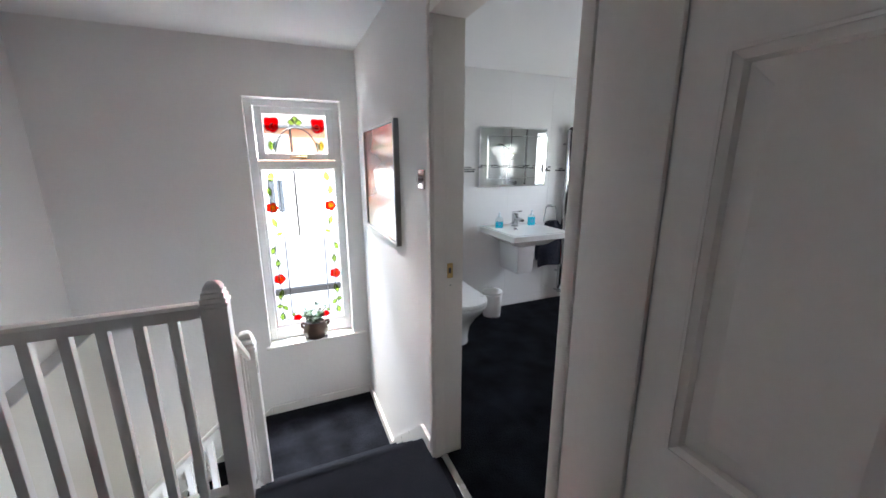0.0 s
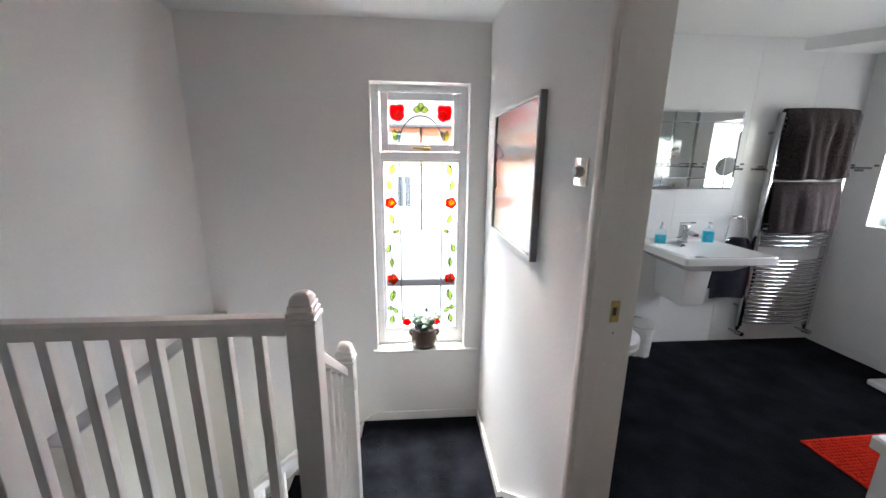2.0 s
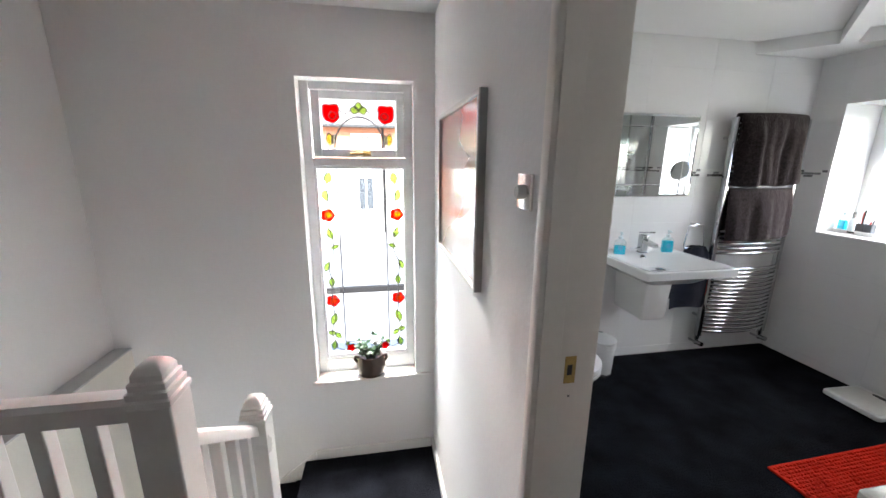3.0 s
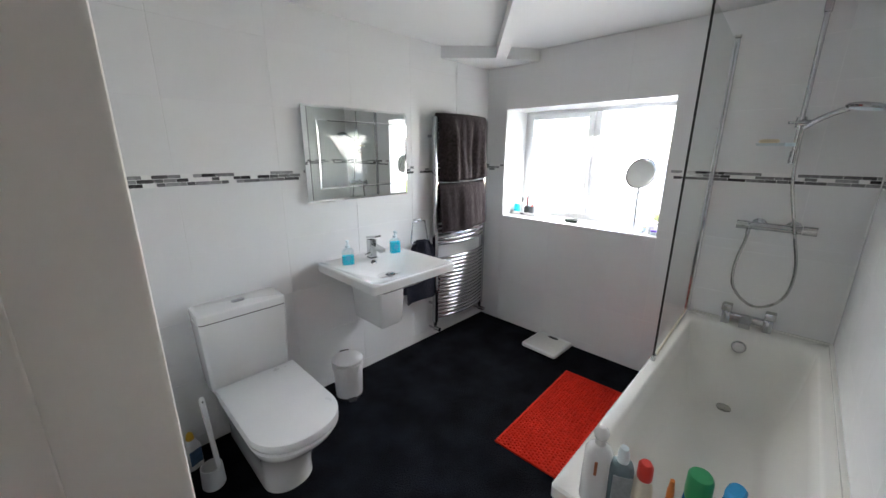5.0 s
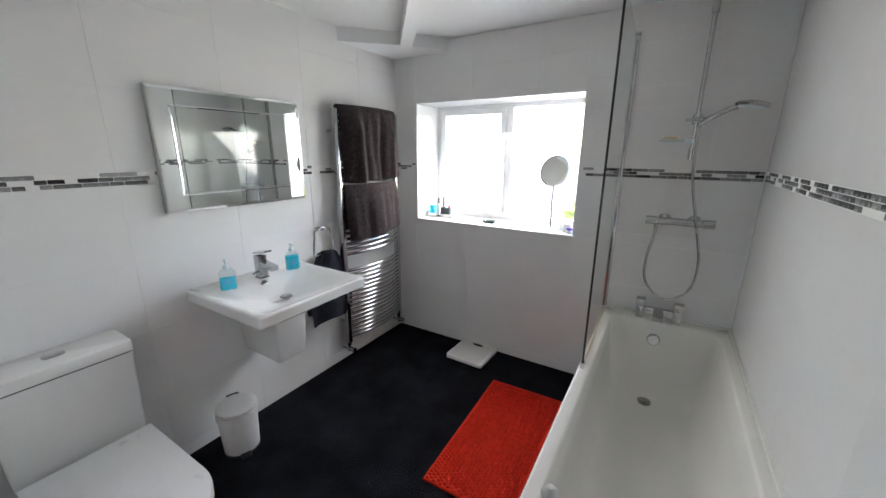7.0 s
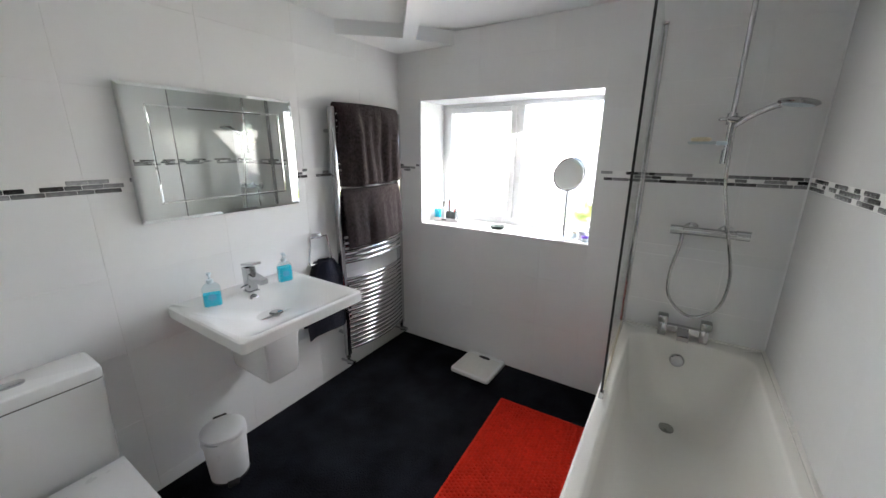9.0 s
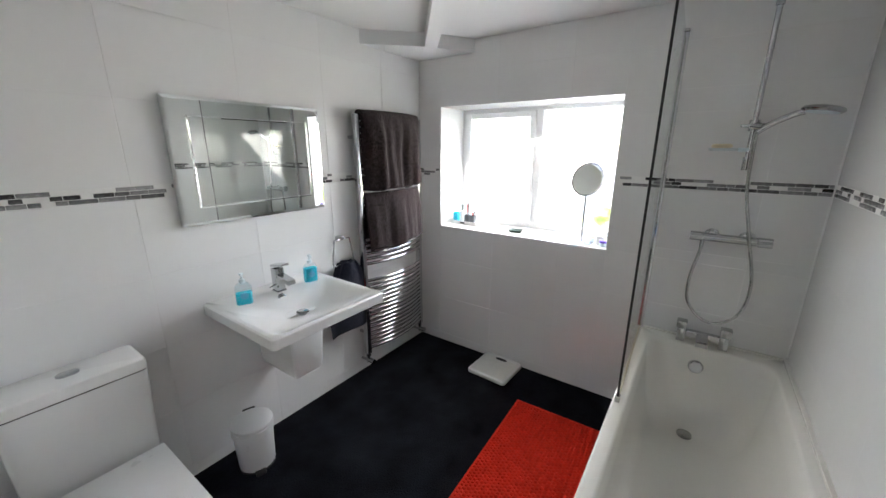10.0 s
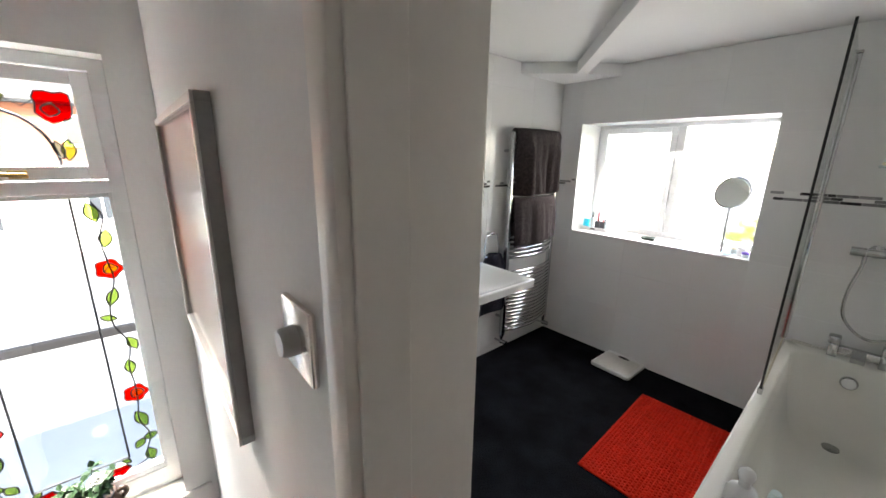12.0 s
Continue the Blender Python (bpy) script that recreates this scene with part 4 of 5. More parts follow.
def plant():
    rnd = random.Random(9)
    px, py, pz = 0.325, 3.362, SG[2] + 0.005
    POT = material("brown_glazed_pot", (0.055, 0.032, 0.022), 0.35, vary=0.4, scale=14, fine=90, bump=0.2, bump_scale=30)
    pot = thing("plant_pot", "dark brown glazed pot with two small ears on the sill", "plant pot", px, py, pz)
    pot.scale = (1.18, 1.18, 1.18)
    prof = [(0.0, 0.0), (0.060, 0.0), (0.078, 0.012), (0.086, 0.045), (0.082, 0.085), (0.070, 0.112), (0.066, 0.126), (0.060, 0.126), (0.058, 0.105), (0.0, 0.10)]
    part("body", lathe(prof, 28), POT, pot, "", 50)
    for s in (-1, 1):
        part("ear", turned(tube(spline([(0.066, 0, 0.112), (0.088, 0, 0.118), (0.094, 0, 0.100), (0.082, 0, 0.082)], 4), 0.009, 8), pose(0, 0, 0, 0, 0, 0 if s > 0 else 180)), POT, pot, "", 60)
    pl = thing("rose_plant", "small green potted rose with one white flower", "plant", px, py, pz + 0.12)
    pl.scale = (1.3, 1.3, 1.3)
    LEAF = material("rose_leaf", (0.022, 0.055, 0.020), 0.45, vary=0.25, scale=20, fine=80, islands=0.4)
    STEM = material("green_stem", (0.06, 0.10, 0.03), 0.6)
    WHITE = material("white_petals", (0.80, 0.80, 0.74), 0.6, vary=0.05)
    leaves = bmesh.new()
    stems = bmesh.new()
    for i in range(16):
        a, r, h = rnd.uniform(0, 6.28), rnd.uniform(0.03, 0.095), rnd.uniform(0.06, 0.145)
        tip = Vector((r * math.cos(a), r * 0.75 * math.sin(a), h))
        pts = spline([(0.3 * tip.x, 0.3 * tip.y, 0), (0.5 * tip.x, 0.5 * tip.y, h * 0.55), tip], 4)
        join(stems, tube(pts, 0.0018, 5))
        for k in range(11):
            p = pts[min(len(pts) - 1, rnd.randrange(2, len(pts)))]
            d = Vector((rnd.gauss(0, 1), rnd.gauss(0, 1), rnd.gauss(0.2, 0.6))).normalized()
            s = d.cross(Vector((0, 0, 1))).normalized()
            ln, wd = rnd.uniform(0.02, 0.036), rnd.uniform(0.008, 0.012)
            up = s.cross(d) * 0.004
            q = [p, p + d * ln * 0.35 + s * wd + up, p + d * ln * 0.75 + s * wd * 0.7 + up, p + d * ln, p + d * ln * 0.75 - s * wd * 0.7 + up, p + d * ln * 0.35 - s * wd + up]
            vs = [leaves.verts.new(v) for v in q]
            leaves.faces.new(vs[:4])
            leaves.faces.new([vs[0], vs[3], vs[4], vs[5]])
    part("stems", stems, STEM, pl)
    part("leaves", leaves, LEAF, pl)
    fl = bmesh.new()
    for ring, (n, r, h) in enumerate(((6, 0.026, 0.004), (5, 0.018, 0.012), (4, 0.010, 0.018))):
        for i in range(n):
            a = 2 * math.pi * (i + 0.5 * ring) / n
            c = Vector((0.03 + r * 0.6 * math.cos(a), -0.06 + r * 0.6 * math.sin(a), 0.118 + h))
            e = bmesh.new()
            bmesh.ops.create_icosphere(e, subdivisions=1, radius=1)
            e.transform(Matrix.Translation(c) @ Matrix.Rotation(a, 4, "Z") @ Matrix.Rotation(radians(-50), 4, "Y") @ Matrix.Diagonal((0.014, 0.013, 0.004, 1)))
            join(fl, e)
    part("flower", fl, WHITE, pl, "white rose flower", 80)


plant()


# ---- towels ----
def draped(name, label, x0, x1, y_rail, z_top, front, back, mat, seed, folds=0.012, bow=0.055, group=""):
    """A towel hung over a bar: front and back lengths, with soft folds and a rolled top."""
    rnd = random.Random(seed)
    cx = (x0 + x1) / 2
    t = thing(name, label, "towel", cx, y_rail, z_top, group=group)
    nu, rows = 44, []
    ph = [rnd.uniform(0, 6.28) for _ in range(4)]
    prof = [(0.022, -back * (1 - k / 6)) for k in range(6)] + [(0.022 * math.cos(radians(a)), 0.022 * math.sin(radians(a)) - 0.004) for a in (20, 60, 90, 120, 160)] + [(-0.022, -front * k / 16) for k in range(1, 17)]
    for j, (dy, dz) in enumerate(prof):
        row = []
        for i in range(nu + 1):
            u = i / nu
            x = (x0 - cx) + (x1 - x0) * u
            fall = min(1, max(0, -dz / 0.15))
            w = folds * fall * (math.sin(u * 21 + ph[0]) * 0.5 + math.sin(u * 11 + ph[1] + dz * 4) * 0.8 + 0.3 * math.sin(u * 43 + ph[2]))
            b = -bow * (1 - (2 * u - 1) ** 2)
            sag = (0.012 * math.sin(u * 3.1 + ph[3]) + 0.006 * math.sin(u * 13 + ph[1])) * fall
            row.append((x + 0.006 * math.sin(dz * 17 + ph[2]) * fall, dy + b + (w if dy < 0 else w * 0.3) - (0.008 + 0.024 * fall if dy < 0 else 0), dz + sag * (1 if dz < -0.05 else 0)))
        rows.append(row)
    bm = bmesh.new()
    vs = [[bm.verts.new(p) for p in row] for row in rows]
    for a, b in zip(vs, vs[1:]):
        for i in range(nu):
            bm.faces.new((a[i], a[i + 1], b[i + 1], b[i]))
    ob = part("cloth", bm, mat, t, "", 80)
    so = ob.modifiers.new("thickness", "SOLIDIFY")
    so.thickness, so.offset = 0.009, 0
    return t


draped("bath_towel", "large dark grey towel folded over the top radiator bars", 2.864, 3.415, 3.203, 1.790, 0.458, 0.42, TOWEL, 3, 0.024, group="towels")
draped("bath_towel", "smaller dark grey towel hung over the middle radiator bars", 2.864, 3.405, 3.203, 1.283, 0.345, 0.28, TOWEL, 8, 0.010, group="towels")


def towel_ring():
    t = thing("towel_ring", "chrome square towel ring fixed on the tiled wall", "towel ring", 2.70, BATH_N, 1.035)
    part("mount", box(-0.022, 0.022, -0.045, 0, -0.012, 0.012, 0.004), CHROME, t, "", 40)
    pts = [(-0.06, -0.04, -0.005), (-0.085, -0.045, -0.15), (-0.080, -0.045, -0.17), (0.080, -0.045, -0.17), (0.085, -0.045, -0.15), (0.06, -0.04, -0.005), (-0.06, -0.04, -0.005)]
    part("ring", tube(pts, 0.005, 8), CHROME, t, "", 40)
    h = thing("hand_towel", "dark blue hand towel pulled through the ring", "towel", 2.725, BATH_N - 0.045, 0.865)
    rnd = random.Random(2)
    for name, sgn, ln in (("front_fold", -1, 0.47), ("back_fold", 1, 0.40)):
        rings = []
        for k in range(13):
            f = k / 12
            w = 0.055 + 0.115 * min(1, f * 1.6) ** 0.8
            d = 0.018 + 0.014 * math.sin(f * 3)
            rings.append([((w + 0.008 * math.sin(5 * a + f * 6)) * math.cos(a) * (1 + 0.05 * math.sin(3 * f)), sgn * 0.018 + d * math.sin(a) + 0.010 * math.sin(4 * a + sgn), 0.012 - f * ln + 0.012 * math.sin(3 * a + 1) * f) for a in [2 * math.pi * i / 28 for i in range(28)]])
        part(name, loft(rings), NAVY_TOWEL, h, "", 70)


towel_ring()


# ---- tap and soap ----
def basin_tap():
    t = thing("basin_tap", "square chrome mono basin mixer tap", "tap", 2.195, 3.125, 0.872)
    part("body", box(-0.023, 0.023, -0.023, 0.023, 0.0, 0.125, 0.004), CHROME, t, "", 40)
    part("base_plate", box(-0.027, 0.027, -0.027, 0.027, 0.0, 0.006, 0.002), CHROME, t)
    part("spout", loft([[(-0.020, y, z), (0.020, y, z), (0.020, y, z + 0.022), (-0.020, y, z + 0.022)] for y, z in ((-0.015, 0.075), (-0.12, 0.058))]), CHROME, t, "flat chrome spout")
    part("lever", loft([[(-0.021, y, z), (0.021, y, z), (0.021, y, z + 0.010), (-0.021, y, z + 0.010)] for y, z in ((0.025, 0.130), (-0.075, 0.148))]), CHROME, t, "flat chrome lever")
    part("pop_up_rod", tube([(-0.05, 0.0, 0.03), (0.0, 0.02, 0.035)], 0.003, 8), CHROME, t)


basin_tap()
SOAP = material("blue_liquid_soap", (0.03, 0.74, 0.98), 0.15, vary=0.05, scale=10, fine=40)
SOAP.node_tree.nodes["Principled BSDF"].inputs["Transmission Weight"].default_value = 0.1
BOTTLE = clear_glass("clear_plastic", (0.90, 0.95, 0.96), 0.08, 0.05)
LABEL_BLUE = material("blue_label", (0.10, 0.52, 0.80), 0.4)
PALE_PUMP = material("translucent_white_plastic", (0.70, 0.80, 0.84), 0.35)


def soap_dispenser(x, y, z, rz, fill, label):
    t = thing("soap_dispenser", label, "soap dispenser", x, y, z, rz, group="soap dispensers")
    hw, hd = 0.037, 0.021
    part("liquid", loft([rounded(0, 0, hw - 0.004, hd - 0.003, 0.012, 0.003), rounded(0, 0, hw - 0.0025, hd - 0.002, 0.012, 0.012), rounded(0, 0, hw - 0.003, hd - 0.0025, 0.012, fill)]), SOAP, t, "bright blue soap", 40)
    b = part("bottle", loft([rounded(0, 0, hw - 0.003, hd - 0.003, 0.012, 0.0), rounded(0, 0, hw, hd, 0.014, 0.006), rounded(0, 0, hw - 0.001, hd, 0.014, 0.085), rounded(0, 0, 0.022, 0.017, 0.014, 0.104), rounded(0, 0, 0.012, 0.012, 0.012, 0.108)]), BOTTLE, t, "clear plastic bottle", 40)
    part("label", loft([[(0.016 * math.cos(a), -hd - 0.0006, 0.045 + 0.016 * math.sin(a)) for a in [2 * math.pi * i / 20 for i in range(20)]], [(0.016 * math.cos(a), -hd + 0.001, 0.045 + 0.016 * math.sin(a)) for a in [2 * math.pi * i / 20 for i in range(20)]]]), LABEL_BLUE, b, "round blue label")
    p = part("pump", lathe([(0, 0.106), (0.0135, 0.106), (0.0135, 0.122), (0.005, 0.124), (0.005, 0.142), (0.009, 0.144), (0.010, 0.152), (0, 0.153)], 18), PALE_PUMP, t, "pale pump", 40)
    part("nozzle", tube([(0, 0, 0.148), (0, -0.03, 0.148), (0, -0.036, 0.143)], 0.0042, 8), PALE_PUMP, p, "", 40)


soap_dispenser(2.005, 3.10, 0.872, -25, 0.058, "clear pump bottle half full of blue hand soap on the basin")
soap_dispenser(2.375, 3.11, 0.872, -15, 0.080, "clear pump bottle nearly full of blue hand soap on the basin")


# ---- pedal bin, brush, bleach, roll ----
def pedal_bin():
    t = thing("pedal_bin", "small white pedal bin with a bag edge showing", "bin", 1.948, 3.095, 0.0, -20)
    part("body", lathe([(0, 0), (0.080, 0.0), (0.084, 0.006), (0.094, 0.225), (0.094, 0.232), (0, 0.232)], 32), PLASTIC, t, "white bin body", 40)
    part("base_ring", lathe([(0.0, 0), (0.0845, 0), (0.0855, 0.012), (0.0, 0.013)], 32), BLACK, t, "", 40)
    part("lid", lathe([(0, 0.240), (0.094, 0.240), (0.098, 0.246), (0.097, 0.258), (0.078, 0.268), (0.035, 0.274), (0, 0.275)], 32), PLASTIC, t, "domed white lid", 40)
    bag = loft([[((r + 0.003 * math.sin(i * 1.9)) * math.cos(2 * math.pi * i / 40), (r + 0.003 * math.sin(i * 1.9)) * math.sin(2 * math.pi * i / 40), z + 0.008 * math.sin(i * 0.7)) for i in range(40)] for r, z in ((0.096, 0.237), (0.0985, 0.215), (0.097, 0.200))], False, False)
    part("bag", bag, PLASTIC, t, "pale bin bag edge", 60)
    part("hinge", box(-0.03, 0.03, 0.089, 0.109, 0.215, 0.262, 0.006), BLACK, t, "black hinge", 40)
    part("pedal", box(-0.024, 0.024, -0.116, -0.078, 0.010, 0.020, 0.004), BLACK, t, "black pedal", 40)


pedal_bin()


def toilet_brush():
    t = thing("toilet_brush", "white toilet brush leaning beside the toilet", "toilet brush", 1.122, 2.955, 0.0)
    part("holder", lathe([(0, 0), (0.045, 0), (0.05, 0.01), (0.046, 0.11), (0.043, 0.11), (0.043, 0.02), (0, 0.02)], 24), PLASTIC, t, "white holder", 40)
    hd = loft([rounded(0, 0, 0.012 * k, 0.007 * k, 0.006 * k, z) for z, k in ((0.0, 0.8), (0.02, 0.9), (0.22, 1.0), (0.345, 1.15), (0.362, 1.0), (0.370, 0.6))])
    hd = part("handle", turned(hd, pose(0.03, 0.0, 0.05, -20, 0, 0)), PLASTIC, t, "flat white handle with a rounded end", 40)
    part("hang_hole", turned(tube([(0, -0.0085, 0.348), (0, -0.007, 0.348)], 0.004, 10), pose(0.03, 0.0, 0.05, -20, 0, 0)), BLACK, hd, "small dark hanging hole")


toilet_brush()


def bleach_bottle():
    t = thing("bleach_bottle", "white cleaner bottle with a yellow cap beside the toilet", "bottle", 1.085, 3.14, 0.0, 20)
    part("body", loft([rounded(0, 0, 0.034, 0.022, 0.016, 0), rounded(0, 0, 0.037, 0.025, 0.018, 0.008), rounded(0, 0, 0.036, 0.025, 0.018, 0.12), rounded(0, 0, 0.024, 0.02, 0.018, 0.15), rounded(0, 0, 0.014, 0.014, 0.014, 0.165)]), PLASTIC, t, "", 40)
    part("label", box(-0.028, 0.028, -0.0262, -0.020, 0.03, 0.11), material("blue_white_label", (0.08, 0.16, 0.30), 0.5, vary=0.5, scale=40, fine=120), t, "blue printed label")
    part("cap", lathe([(0, 0.164), (0.017, 0.164), (0.018, 0.172), (0.014, 0.195), (0.007, 0.202), (0, 0.203)], 20), material("yellow_plastic", (0.80, 0.48, 0.03), 0.35), t, "yellow cap", 40)


bleach_bottle()


def toilet_roll():
    h = thing("toilet_roll_holder", "flat chrome toilet roll holder on the tiled wall", "roll holder", BATH_W - 0.002, 2.42, 0.876)
    part("mount", box(0, 0.012, -0.025, 0.025, -0.02, 0.02, 0.003), CHROME, h, "", 40)
    part("arm", box(0.01, 0.085, -0.006, 0.006, -0.011, 0.011, 0.002), CHROME, h)
    part("rod", tube([(0.066, 0.0, 0), (0.066, 0.13, 0)], 0.009, 12), CHROME, h, "", 40)
    PAPER = material("white_tissue", (0.80, 0.80, 0.80), 0.95, vary=0.04, scale=20, fine=200, bump=0.15, bump_scale=160)
    t = thing("toilet_roll", "white toilet paper roll with a torn hanging end", "toilet roll", BATH_W + 0.066, 2.432, 0.873)
    n = 36
    rings = [[(r * math.cos(2 * math.pi * i / n), y, r * math.sin(2 * math.pi * i / n)) for i in range(n)] for r, y in ((0.020, 0.0), (0.043, 0.0), (0.046, 0.004), (0.046, 0.096), (0.043, 0.10), (0.020, 0.10), (0.020, 0.0))]
    part("paper", loft(rings, False, False), PAPER, t, "", 40)
    rnd = random.Random(1)
    sheet = bmesh.new()
    rows = []
    for k in range(9):
        f = k / 8
        rows.append([sheet.verts.new((0.0466 + 0.004 * math.sin(f * 4), 0.004 + (0.03 + 0.062 * (1 - f * 0.75)) * u / 5, 0.01 - f * 0.105 - (rnd.uniform(0, 0.014) if k == 8 else 0))) for u in range(6)])
    for a, b in zip(rows, rows[1:]):
        for i in range(5):
            sheet.faces.new((a[i], a[i + 1], b[i + 1], b[i]))
    so = part("loose_sheet", sheet, PAPER, t, "", 60).modifiers.new("thickness", "SOLIDIFY")
    so.thickness = 0.001


toilet_roll()


# ---- bathroom scale and mat ----
def bathroom_scale():
    t = thing("bathroom_scale", "square white mechanical bathroom scale on the carpet", "bathroom scale", 3.397, 2.462, 0.0, -2)
    part("body", loft([rounded(0, 0, 0.128, 0.138, 0.02, 0.0), rounded(0, 0, 0.146, 0.150, 0.024, 0.012), rounded(0, 0, 0.146, 0.150, 0.024, 0.034), rounded(0, 0, 0.140, 0.144, 0.022, 0.040)]), PLASTIC, t, "", 40)
    part("mat_pad", loft([rounded(-0.012, 0, 0.118, 0.132, 0.02, 0.040), rounded(-0.012, 0, 0.116, 0.130, 0.02, 0.0425)]), material("white_ribbed_pad", (0.74, 0.73, 0.70), 0.6, vary=0.05, scale=30, fine=300, bump=0.3), t, "pale foot pad", 40)
    d = part("dial_window", loft([[(0.095 + 0.016 * math.cos(a), 0.045 * math.sin(a), z) for a in [2 * math.pi * i / 24 for i in range(24)]] for z in (0.0424, 0.0445)]), BLACK, t, "dark oval dial window", 40)


bathroom_scale()


def bath_mat():
    t = thing("bath_mat", "red chenille bath mat on the dark carpet", "bath mat", 2.735, 1.915, 0.0, 1.8)
    hx, hy = 0.447, 0.25
    bm = box(-hx - 0.007, hx + 0.007, -hy - 0.007, hy + 0.007, 0.001, 0.013, 0.005)
    part("backing", bm, RED_MAT, t, "red woven edge")
    rnd = random.Random(6)
    base = bmesh.new()
    bmesh.ops.create_icosphere(base, subdivisions=1, radius=1)
    shape = [v.co.copy() for v in base.verts]
    tris = [tuple(v.index for v in f.verts) for f in base.faces]
    base.free()
    verts, faces = [], []
    nx, ny = 42, 27
    for i in range(nx):
        for j in range(ny):
            c = Vector((-hx + 0.012 + (2 * hx - 0.024) * (i + 0.5 * (j % 2)) / (nx - 0.5), -hy + 0.012 + (2 * hy - 0.024) * j / (ny - 1), 0.012 + rnd.uniform(-0.002, 0.002)))
            c.x += rnd.uniform(-0.002, 0.002)
            k = len(verts)
            rx, ry, rz = rnd.uniform(0.0105, 0.0135), rnd.uniform(0.0085, 0.011), rnd.uniform(0.007, 0.010)
            verts += [(c.x + p.x * rx, c.y + p.y * ry, c.z + p.z * rz) for p in shape]
            faces += [tuple(q + k for q in f) for f in tris]
    me = bpy.data.meshes.new("pile")
    me.from_pydata(verts, [], faces)
    me.materials.append(RED_MAT)
    me.shade_smooth()
    pile = new("pile", me)
    pile.parent = t
    pile["kind"] = "stuff"


bath_mat()


# ---- shower ----
def shower():
    wall = BATH_E - 0.001
    v = thing("shower_valve", "chrome thermostatic bar shower valve on the tiles", "shower valve", wall, 1.265, 1.155)
    part("bar", tube([(-0.062, -0.105, 0), (-0.062, 0.105, 0)], 0.021, 18), CHROME, v, "", 40)
    for s in (-1, 1):
        part("control_knob", tube([(-0.062, s * 0.108, 0), (-0.062, s * 0.163, 0)], 0.0235, 18), CHROME, v, "chrome control knob", 40)
        part("wall_flange", turned(lathe([(0, 0.012), (0.025, 0.010), (0.034, 0.004), (0.035, 0), (0, 0)], 24), pose(0, s * 0.072, 0, 0, -90, 0)), CHROME, v, "round chrome flange", 40)
        part("inlet", tube([(0, s * 0.072, 0), (-0.05, s * 0.072, 0)], 0.014, 12), CHROME, v, "", 40)
    r = thing("shower_rail", "tall chrome shower riser rail with a sliding holder", "shower rail", wall, 1.264, 1.50)
    part("pole", tube([(-0.055, 0, 0), (-0.055, 0, 0.735)], 0.011, 14), CHROME, r, "", 40)
    for z in (0.02, 0.705):
        part("bracket", tube([(0, 0, z), (-0.055, 0, z)], 0.013, 14), CHROME, r, "", 40)
        part("end_cap", tube([(-0.055, 0, z - 0.03), (-0.055, 0, z + 0.03)], 0.016, 14), CHROME, r, "", 40)
    part("slider", turned(lathe([(0, -0.025), (0.02, -0.025), (0.022, 0), (0.02, 0.025), (0, 0.025)], 16), pose(-0.055, 0, 0.19)), CHROME, r, "chrome sliding holder", 40)
    part("slider_lever", box(-0.072, -0.040, 0.012, 0.05, 0.183, 0.197, 0.005), CHROME, r, "", 40)
    h = thing("hand_shower", "chrome hand shower with a flat oval head", "shower head", wall - 0.085, 1.252, 1.68)
    part("handle", tube(spline([(0, 0, -0.02), (-0.01, -0.045, 0.015), (-0.03, -0.10, 0.045), (-0.04, -0.14, 0.060)], 5), 0.013, 12, True), CHROME, h, "", 50)
    head = lathe([(0, 0.010), (0.030, 0.012), (0.048, 0.005), (0.052, -0.004), (0.046, -0.012), (0, -0.014)], 28)
    part("spray_head", turned(head, pose(-0.05, -0.192, 0.066, 8, 4, 0) @ Matrix.Diagonal((1, 1.35, 1, 1))), CHROME, h, "", 50)
    part("spray_face", turned(lathe([(0, -0.016), (0.038, -0.015), (0.040, -0.012), (0, -0.012)], 24), pose(-0.05, -0.192, 0.066, 8, 4, 0) @ Matrix.Diagonal((1, 1.35, 1, 1))), PALE_PUMP, h, "pale nozzle plate", 50)
    part("holder", tube([(0.03, 0.02, 0.01), (-0.005, -0.02, 0.0)], 0.018, 14), CHROME, h, "", 50)
    hose = thing("shower_hose", "ribbed chrome shower hose hanging in a loop", "shower hose", 0, 0, 0)
    pts = spline([(wall - 0.062, 1.373, 1.135), (wall - 0.066, 1.376, 1.07), (wall - 0.07, 1.397, 0.93), (wall - 0.07, 1.387, 0.80), (wall - 0.07, 1.317, 0.715), (wall - 0.07, 1.237, 0.708), (wall - 0.075, 1.162, 0.79), (wall - 0.082, 1.147, 0.95), (wall - 0.085, 1.188, 1.15), (wall - 0.086, 1.238, 1.38), (wall - 0.088, 1.250, 1.55), (wall - 0.085, 1.252, 1.665)], 22)
    part("hose", tube(pts, 0.0065, 8, True, [0.0068 + 0.0009 * (k % 2) for k in range(len(pts))]), STEEL, hose, "", 30)
    part("hose_nut", tube([(wall - 0.062, 1.373, 1.138), (wall - 0.063, 1.373, 1.100)], 0.010, 10), CHROME, hose, "", 40)
    s = thing("soap_dish", "clear soap shelf clipped on the shower rail", "soap dish", wall, 1.275, 1.578)
    part("shelf", loft([rounded(-0.065, 0.085, 0.035, 0.055, 0.02, 0.0), rounded(-0.065, 0.085, 0.04, 0.062, 0.022, 0.0125)]), BOTTLE, s, "", 40)
    part("clip", box(-0.075, -0.035, -0.012, 0.03, -0.004, 0.014, 0.004), PALE_PUMP, s, "", 40)
    so = thing("soap_bar", "pale yellow bar of soap on the shelf", "soap", wall - 0.065, 1.368, 1.591)
